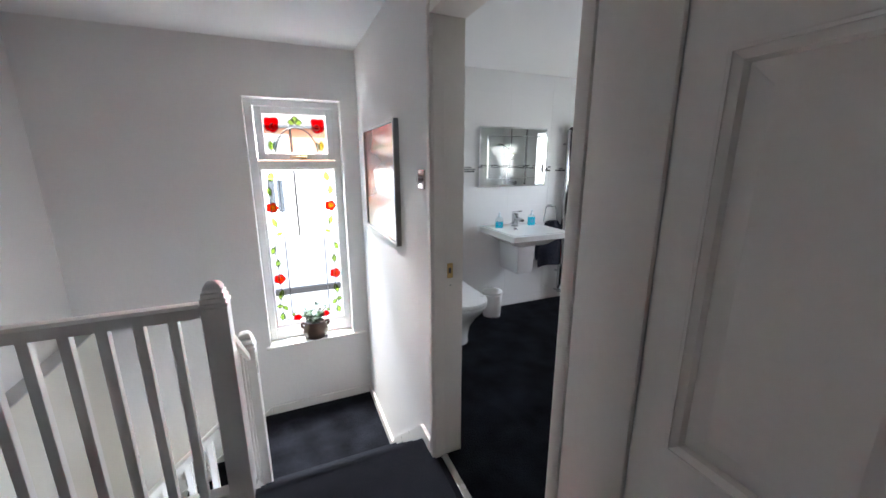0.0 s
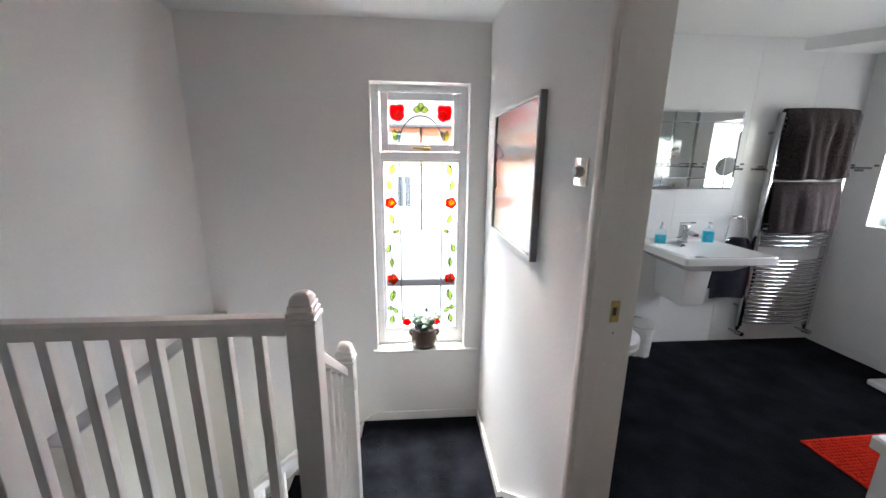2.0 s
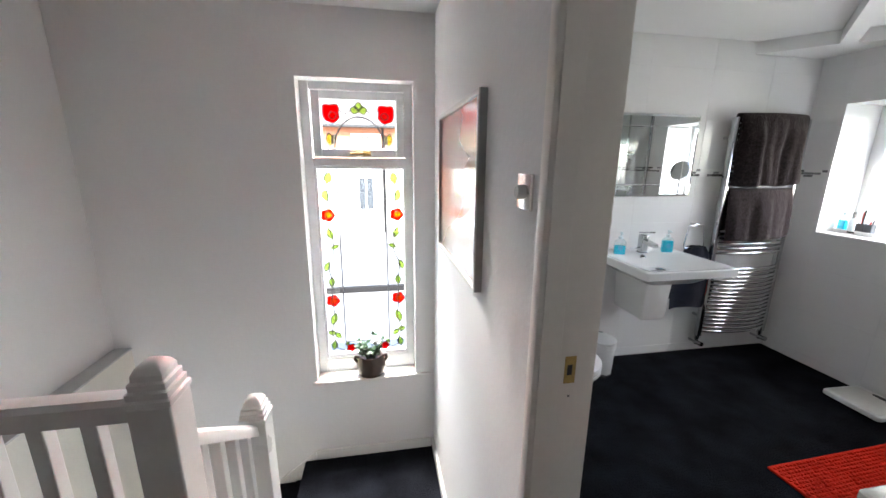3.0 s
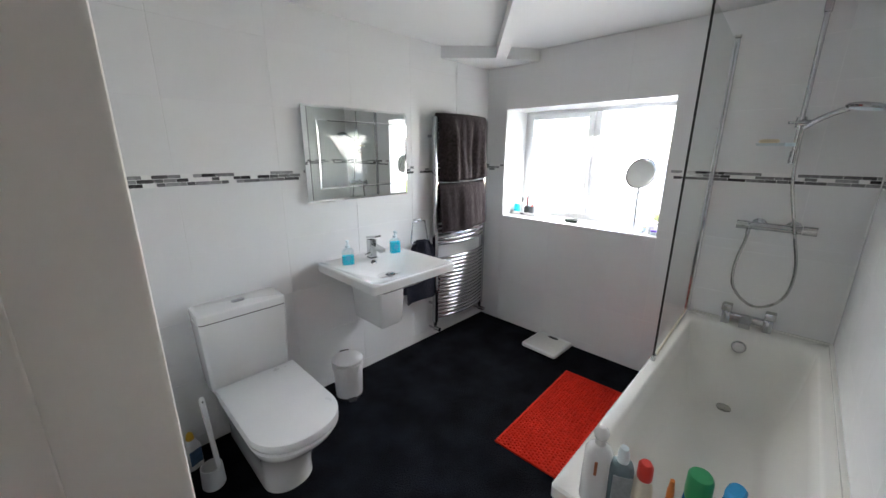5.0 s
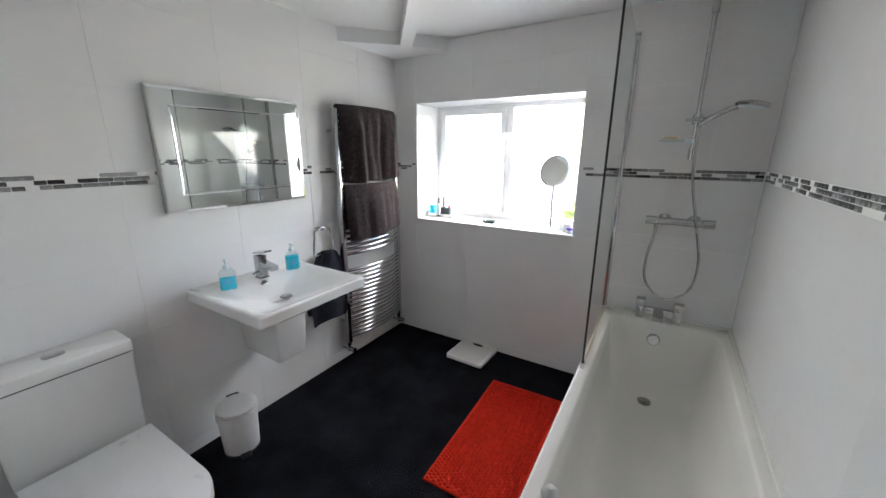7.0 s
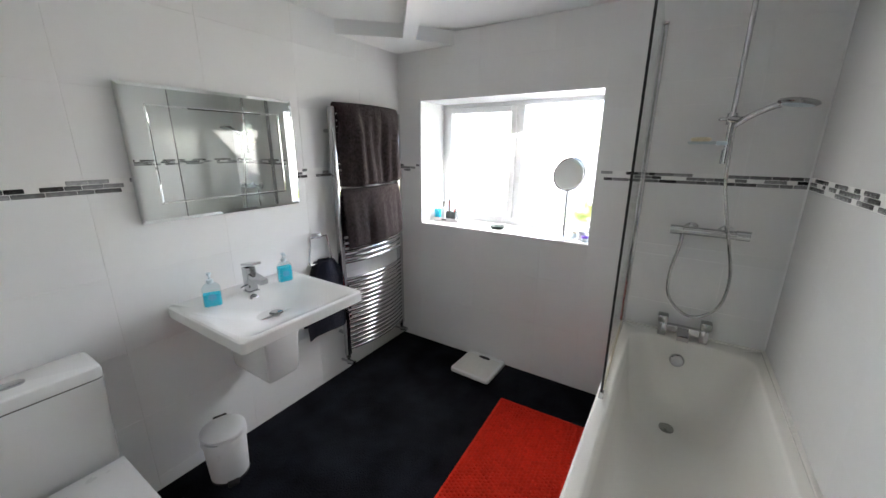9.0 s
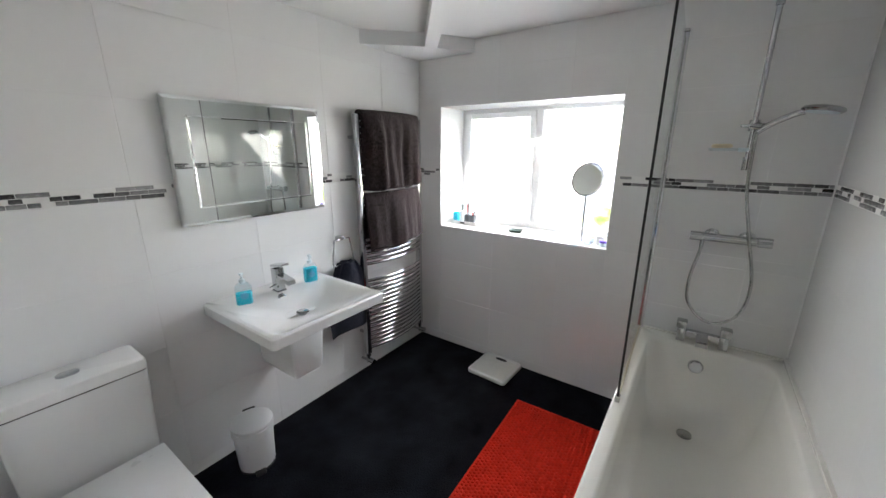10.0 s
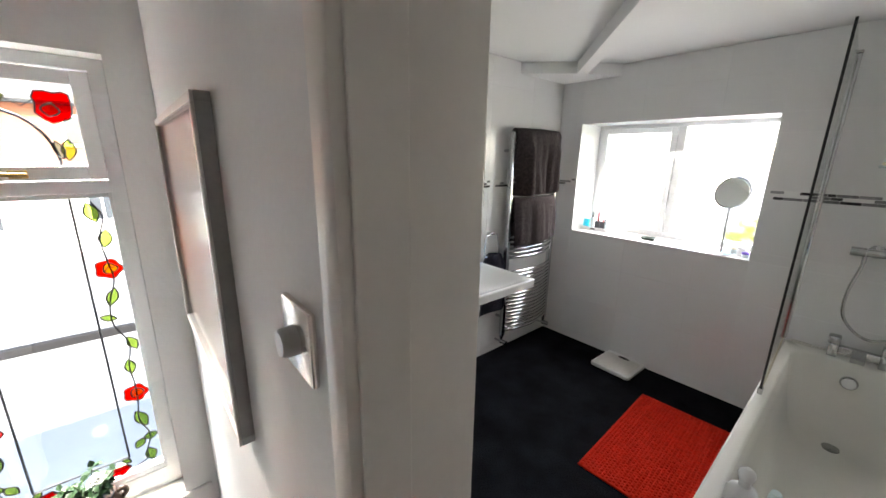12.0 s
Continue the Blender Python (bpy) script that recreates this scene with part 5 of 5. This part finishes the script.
    part("bar", loft([rounded(0, 0, 0.022, 0.036, 0.018, 0.0), rounded(0, 0, 0.027, 0.042, 0.022, 0.006), rounded(0, 0, 0.026, 0.041, 0.022, 0.014), rounded(0, 0, 0.018, 0.032, 0.018, 0.019)]), material("yellow_soap", (0.72, 0.64, 0.46), 0.45), so, "", 50)
    m = thing("bath_mixer", "square chrome deck bath filler tap on the bath rim", "tap", 3.495, 1.292, BATH_TOP + 0.0005)
    for k in (-1, 1):
        part("pillar", box(-0.022, 0.022, k * 0.095 - 0.02, k * 0.095 + 0.02, 0, 0.075, 0.003), CHROME, m, "", 40)
        part("handle", box(-0.03, 0.026, k * 0.098 - 0.024, k * 0.098 + 0.024, 0.078, 0.118, 0.004), STEEL, m, "square chrome handle", 40)
    part("bridge", box(-0.018, 0.018, -0.09, 0.09, 0.03, 0.068, 0.003), CHROME, m, "", 40)
    part("spout", loft([[(x, -0.026, z), (x, 0.026, z), (x, 0.026, z + 0.024), (x, -0.026, z + 0.024)] for x, z in ((-0.015, 0.042), (-0.105, 0.026))]), CHROME, m, "flat chrome spout")


shower()


def bath_screen():
    t = thing("bath_screen", "clear glass hinged bath screen with a chrome post", "shower screen", 3.126, 1.580, BATH_TOP + 0.002, 1.8)
    g = part("glass_panel", box(-0.405, 0.405, -0.003, 0.003, 0.008, 1.54), SCREEN, t, "clear glass panel")
    g.visible_shadow = False
    part("edge_seal", box(-0.4075, -0.4052, -0.0045, 0.0045, 0.006, 1.545), BLACK, t, "dark edge of the glass")
    part("hinge_post", box(0.405, 0.435, -0.013, 0.013, 0.004, 1.57, 0.004), CHROME, t, "chrome hinge post", 40)
    part("post_cap", box(0.403, 0.437, -0.015, 0.015, 1.57, 1.585, 0.004), STEEL, t, "", 40)
    part("wall_profile", box(0.4352, 0.4395, -0.012, 0.012, 0.004, 1.555), STEEL, t)
    part("bottom_seal", box(-0.40, 0.40, -0.004, 0.004, 0.0008, 0.010), material("yellowed_seal", (0.45, 0.40, 0.28), 0.5), t, "yellowed seal strip")
    part("bottom_clip", box(-0.412, -0.385, -0.009, 0.009, 0.0, 0.03, 0.002), STEEL, t, "small metal clip")


bath_screen()


# ---- bottles at the end of the bath ----
WHITE_PL = material("glossy_white_bottle", (0.80, 0.80, 0.80), 0.22, vary=0.02)


def bottle(name, label, x, y, rz, sections, mat, cap, cap_mat, cap_label, labels=()):
    t = thing(name, label, "bottle", x, y, BATH_TOP + 0.0005, rz, group="bottles on the bath")
    b = part("body", loft([rounded(0, 0, a, c, min(a, c) * 0.8, z) for a, c, z in sections]), mat, t, "", 40)
    part("cap", loft([rounded(0, 0, a, c, min(a, c) * r, z) for a, c, z, r in cap]), cap_mat, t, cap_label, 40)
    for lb in labels:
        part("label", box(*lb[0], 0.0008), lb[1], b, lb[2])
    return t


RED_PL = material("red_plastic", (0.62, 0.035, 0.02), 0.35)
GREEN_PL = material("green_plastic", (0.03, 0.33, 0.12), 0.35)
BLUE_PL = material("blue_plastic", (0.02, 0.22, 0.58), 0.25)
ORANGE_PL = material("orange_plastic", (0.75, 0.22, 0.04), 0.35)
BRONZE = material("copper_label", (0.38, 0.12, 0.05), 0.4)
SILVER_LABEL = material("silver_label", (0.42, 0.45, 0.46), 0.35, vary=0.25, scale=40, fine=90)
CREAM_PL = material("cream_bottle", (0.78, 0.72, 0.58), 0.3)
bottle("shampoo_bottle", "white squeeze bottle with a small copper label", 1.797, 1.475, -65, [(0.036, 0.028, 0), (0.040, 0.031, 0.006), (0.039, 0.030, 0.09), (0.037, 0.029, 0.165), (0.028, 0.022, 0.182), (0.013, 0.013, 0.190)], WHITE_PL,
       [(0.014, 0.014, 0.188, 1), (0.014, 0.014, 0.208, 1), (0.017, 0.017, 0.211, 1), (0.021, 0.017, 0.224, 1), (0.018, 0.015, 0.236, 1), (0.008, 0.007, 0.244, 1)], WHITE_PL, "white push cap", [((-0.012, -0.004, -0.0315, -0.028, 0.105, 0.150), BRONZE, "narrow copper strip")])
bottle("shower_gel", "translucent grey bottle with a silver label", 1.800, 1.413, -62, [(0.027, 0.022, 0), (0.030, 0.025, 0.005), (0.030, 0.025, 0.150), (0.026, 0.021, 0.165), (0.012, 0.012, 0.172)], material("grey_translucent_plastic", (0.16, 0.22, 0.24), 0.2),
       [(0.015, 0.015, 0.171, 1), (0.015, 0.015, 0.195, 1), (0.012, 0.014, 0.206, 1), (0.010, 0.012, 0.214, 1)], PALE_PUMP, "pale cap", [((-0.024, 0.024, -0.0262, -0.022, 0.03, 0.14), SILVER_LABEL, "silver printed label"), ((-0.010, 0.012, -0.0270, -0.022, 0.032, 0.055), BLACK, "dark block of print")])
bottle("conditioner_bottle", "cream bottle with a bright red cap", 1.800, 1.358, 30, [(0.025, 0.019, 0), (0.028, 0.022, 0.005), (0.027, 0.021, 0.13), (0.020, 0.017, 0.155)], CREAM_PL, [(0.019, 0.017, 0.155, 1), (0.021, 0.018, 0.162, 1), (0.020, 0.017, 0.195, 1), (0.014, 0.012, 0.203, 1)], RED_PL, "red cap")
bottle("razor_case", "slim orange plastic tube standing on the bath", 1.790, 1.296, 10, [(0.010, 0.008, 0), (0.011, 0.009, 0.004), (0.010, 0.008, 0.17)], ORANGE_PL, [(0.0095, 0.0075, 0.17, 1), (0.006, 0.005, 0.20, 1)], ORANGE_PL, "tapered orange tip")
bottle("bubble_bath", "blue bottle with a wide green cap", 1.800, 1.245, 15, [(0.030, 0.022, 0), (0.034, 0.026, 0.006), (0.034, 0.026, 0.15), (0.028, 0.024, 0.18)], BLUE_PL, [(0.030, 0.026, 0.18, 1), (0.031, 0.027, 0.19, 1), (0.030, 0.026, 0.24, 1), (0.026, 0.022, 0.246, 1)], GREEN_PL, "wide green cap")
bottle("body_wash", "bright blue flat bottle with a pale blue base", 1.802, 1.180, -10, [(0.030, 0.018, 0), (0.033, 0.021, 0.006), (0.036, 0.022, 0.12), (0.033, 0.020, 0.215), (0.028, 0.017, 0.235)], BLUE_PL, [(0.029, 0.018, 0.236, 1), (0.029, 0.018, 0.246, 1), (0.024, 0.014, 0.252, 1)], material("light_blue_plastic", (0.05, 0.36, 0.72), 0.2), "light blue flip cap")


# ---- things on the window sill ----
def vanity_mirror():
    t = thing("vanity_mirror", "round chrome make-up mirror on a tall stem", "mirror", 3.635, 2.005, BW[2] + 0.003)
    part("base", lathe([(0, 0), (0.068, 0), (0.070, 0.006), (0.055, 0.013), (0.012, 0.022), (0, 0.022)], 32), CHROME, t, "", 40)
    part("stem", tube([(0, 0, 0.015), (0, 0, 0.30)], 0.0075, 12), CHROME, t, "", 40)
    part("collar", lathe([(0, 0.155), (0.009, 0.155), (0.009, 0.185), (0, 0.185)], 16), CHROME, t, "", 40)
    m = pose(-0.01, 0.0, 0.405, 0, -75, -15)
    rim = part("rim", turned(tube([(0.101 * math.cos(radians(9 * i)), 0.101 * math.sin(radians(9 * i)), 0) for i in range(41)], 0.006, 8, False), m), CHROME, t, "round chrome rim", 60)
    part("glass", turned(lathe([(0, 0.004), (0.0945, 0.004), (0.0945, -0.004), (0, -0.004)], 40), m), MIRROR, rim, "round mirror glass", 40)
    part("yoke", tube([(0, 0, 0.295), (0.004, 0, 0.305)], 0.008, 10), CHROME, t, "", 40)


vanity_mirror()


def sill_things():
    z = BW[2] + 0.0032
    tray = thing("tray", "shallow white tray on the window sill", "tray", 3.715, 2.93, z)
    part("dish", loft([rounded(0, 0, 0.040, 0.118, 0.012, 0), rounded(0, 0, 0.045, 0.124, 0.014, 0.028), rounded(0, 0, 0.041, 0.120, 0.012, 0.028), rounded(0, 0, 0.038, 0.116, 0.010, 0.006)]), PLASTIC, tray, "", 40)
    part("logo_bar", box(-0.0462, -0.042, -0.01, 0.03, 0.009, 0.019), BLACK, tray, "small dark printed bar")
    b = thing("mouthwash_bottle", "clear bottle with bright blue liquid on the tray", "bottle", 3.715, 3.022, z + 0.007)
    part("liquid", loft([rounded(0, 0, 0.020, 0.022, 0.008, 0.002), rounded(0, 0, 0.020, 0.022, 0.008, 0.082)]), SOAP, b, "blue liquid", 40)
    part("bottle", loft([rounded(0, 0, 0.022, 0.024, 0.009, 0), rounded(0, 0, 0.022, 0.024, 0.009, 0.10), rounded(0, 0, 0.012, 0.012, 0.010, 0.118)]), BOTTLE, b, "", 40)
    part("cap", lathe([(0, 0.118), (0.013, 0.118), (0.013, 0.14), (0, 0.141)], 16), PALE_PUMP, b, "", 40)
    c = thing("clear_bottle", "small clear lotion bottle with a grey cap on the tray", "bottle", 3.715, 2.968, z + 0.007)
    part("bottle", loft([rounded(0, 0, 0.016, 0.018, 0.008, 0), rounded(0, 0, 0.016, 0.018, 0.008, 0.09), rounded(0, 0, 0.010, 0.010, 0.009, 0.10)]), PALE_PUMP, c, "", 40)
    part("cap", lathe([(0, 0.10), (0.010, 0.10), (0.010, 0.145), (0, 0.146)], 16), STEEL, c, "", 40)
    GREY = material("slate_holder", (0.10, 0.11, 0.12), 0.4)
    for k, y in enumerate((2.912, 2.865)):
        p = thing("toothbrush_pot", "square slate grey pot with brushes on the tray", "pot", 3.705, y, z + 0.007, group="pots on the tray")
        part("pot", loft([rounded(0, 0, 0.018, 0.021, 0.004, 0), rounded(0, 0, 0.019, 0.022, 0.004, 0.072), rounded(0, 0, 0.016, 0.019, 0.004, 0.072), rounded(0, 0, 0.015, 0.018, 0.004, 0.01)]), GREY, p, "", 40)
        for i in range(3):
            dx, dy = (0.006 * (i - 1), 0.008 * (i - 1))
            tip = (dx * 1.6, dy * (1.6 + k), (0.165 if k == 0 else 0.105) - 0.012 * i)
            br = part("brush", tube([(dx * 0.6, dy * 0.6, 0.012), tip], 0.0035, 8, True, [0.0028, 0.0045]), (BLACK, RED_PL, PALE_PUMP)[i], p, "slim brush handle", 60)
    d = thing("soap_saucer", "small dark green square dish on the sill", "dish", 3.675, 2.48, z, 8)
    part("dish", loft([rounded(0, 0, 0.026, 0.040, 0.008, 0), rounded(0, 0, 0.038, 0.052, 0.010, 0.018), rounded(0, 0, 0.034, 0.048, 0.010, 0.018), rounded(0, 0, 0.022, 0.036, 0.008, 0.006)]), material("dark_green_glaze", (0.05, 0.075, 0.065), 0.2), d, "", 40)
    for i, (x, y, r, h, cm, lab) in enumerate(((3.65, 1.892, 0.030, 0.062, PLASTIC, "white cream jar with a white lid on the sill"), (3.61, 1.868, 0.020, 0.036, material("violet_plastic", (0.16, 0.08, 0.55), 0.3), "small violet lidded jar on the sill"), (3.70, 1.945, 0.022, 0.045, CREAM_PL, "small cream coloured jar on the sill"))):
        j = thing("jar", lab, "jar", x, y, z, group="jars on the sill")
        part("body", lathe([(0, 0), (r - 0.002, 0), (r, 0.003), (r, h * 0.62), (0, h * 0.63)], 24), PALE_PUMP if i else PLASTIC, j, "", 40)
        part("lid", lathe([(0, h * 0.64), (r + 0.001, h * 0.64), (r + 0.001, h - 0.002), (r - 0.002, h), (0, h)], 24), cm, j, "", 40)


sill_things()


# ---- wall tiles and mosaic border ----
STRIP0, STRIP1 = 1.380, 1.437
ROWS_Z = [(0.0, 0.068), (0.068, 0.396), (0.396, 0.724), (0.724, 1.052), (1.052, STRIP0), (STRIP1, 1.765), (1.765, 2.093), (2.093, CEIL_BATH)]
tile_meshes = {}


def tile_mesh(w, h, g, gv):
    key = (round(w, 4), round(h, 4), g, gv)
    if key not in tile_meshes:
        d, e = 0.008, 0.0006 if max(g, gv) > 0.0005 else 0.00012
        bm = loft([[(g, y, gv), (w - g, y, gv), (w - g, y, h - gv), (g, y, h - gv)] for y in (0, -d + e)] + [[(g + e, -d, gv + e), (w - g - e, -d, gv + e), (w - g - e, -d, h - gv - e), (g + e, -d, h - gv - e)]], False, True)
        bmesh.ops.recalc_face_normals(bm, faces=bm.faces)
        me = bpy.data.meshes.new("tile")
        bm.to_mesh(me)
        bm.free()
        me.materials.append(TILE)
        tile_meshes[key] = me
    return tile_meshes[key]


def tile_wall(parent, u0, u1, place, first, holes=(), pitch=0.478, joint=(0.0011, 0.0003)):
    """Tiles on one wall. place: the pose of a point u along the wall; first: where a joint lies; joint: half widths of upright and level joints."""
    cuts = [u0] + [first + pitch * k for k in range(-12, 20) if u0 + 0.01 < first + pitch * k < u1 - 0.01] + [u1]
    for h in holes:
        cuts += [h[0], h[1]]
    cuts = sorted(set(round(c, 4) for c in cuts if u0 <= c <= u1))
    for z0, z1 in ROWS_Z:
        zs = sorted(set([z0, z1] + [q for h in holes for q in h[2:] if z0 + 0.004 < q < z1 - 0.004]))
        for za, zb in zip(zs, zs[1:]):
            for a, b in zip(cuts, cuts[1:]):
                if any(a >= h[0] - 1e-4 and b <= h[1] + 1e-4 and za >= h[2] - 0.004 and zb <= h[3] + 0.004 for h in holes) or b - a < 0.006:
                    continue
                ob = new("tile", tile_mesh(b - a, zb - za, *joint))
                ob.parent = parent
                ob.matrix_basis = place(a) @ pose(0, 0, za)


def mosaic_band(parent, u0, u1, place, seed, holes=()):
    rnd = random.Random(seed)
    widths = (0.034, 0.048, 0.062, 0.082)
    h = (STRIP1 - STRIP0 - 0.004) / 3
    for row in range(3):
        u = u0 + 0.002
        while u < u1 - 0.01:
            w = min(rnd.choice(widths), u1 - u - 0.002)
            if w > 0.012 and rnd.random() > 0.27 and not any(u + w > q[0] and u < q[1] for q in holes):
                key = ("m", round(w, 4))
                if key not in tile_meshes:
                    bm = box(0.001, w - 0.001, -0.0082, 0, 0.0011, h - 0.0011, 0.0014, 1)
                    me = bpy.data.meshes.new("mosaic_stone")
                    bm.to_mesh(me)
                    bm.free()
                    me.materials.append(MOSAIC)
                    tile_meshes[key] = me
                ob = new("mosaic_stone", tile_meshes[key])
                ob.parent = parent
                ob.matrix_basis = place(u) @ pose(0, 0, STRIP0 + 0.002 + row * h)
            u += w


north = lambda u: pose(u, BATH_N + 0.008, 0)
east = lambda u: pose(BATH_E + 0.008, BATH_N - u, 0, 0, 0, -90)
south = lambda u: pose(BATH_E - u, BATH_S - 0.008, 0, 0, 0, 180)
west = lambda u: pose(BATH_W - 0.006, u, 0, 0, 0, 90)
hole = (BATH_N - BW[1], BATH_N - BW[0], BW[2], BW[3])
tile_wall(wall_bath_north, BATH_W, BATH_E, north, 1.717)
tile_wall(wall_bath_east, 0.0, BATH_N - BATH_S, east, 0.664, [hole], joint=(0.0002, 0.0006))
tile_wall(wall_bath_south, 0.0, BATH_E - 1.70, south, 0.478, joint=(0.00006, 0.00006))
tile_wall(wall_bath_west, DOOR_N + 0.05, BATH_N, west, 2.30)
mosaic_band(wall_bath_north, BATH_W, BATH_E, north, 1)
mosaic_band(wall_bath_east, 0.0, BATH_N - BATH_S, east, 2, [hole[:2]])
mosaic_band(wall_bath_south, 0.0, BATH_E - 1.70, south, 3)
mosaic_band(wall_bath_west, DOOR_N + 0.05, BATH_N, west, 4)
structure("trim_corner_seal", lathe([(0.004, BATH_TOP + 0.02), (0.004, CEIL_BATH - 0.002)], 10, BATH_E - 0.002, BATH_S + 0.002), PLASTIC, "white sealant bead up the corner of the tiled walls", "sealant", 60)
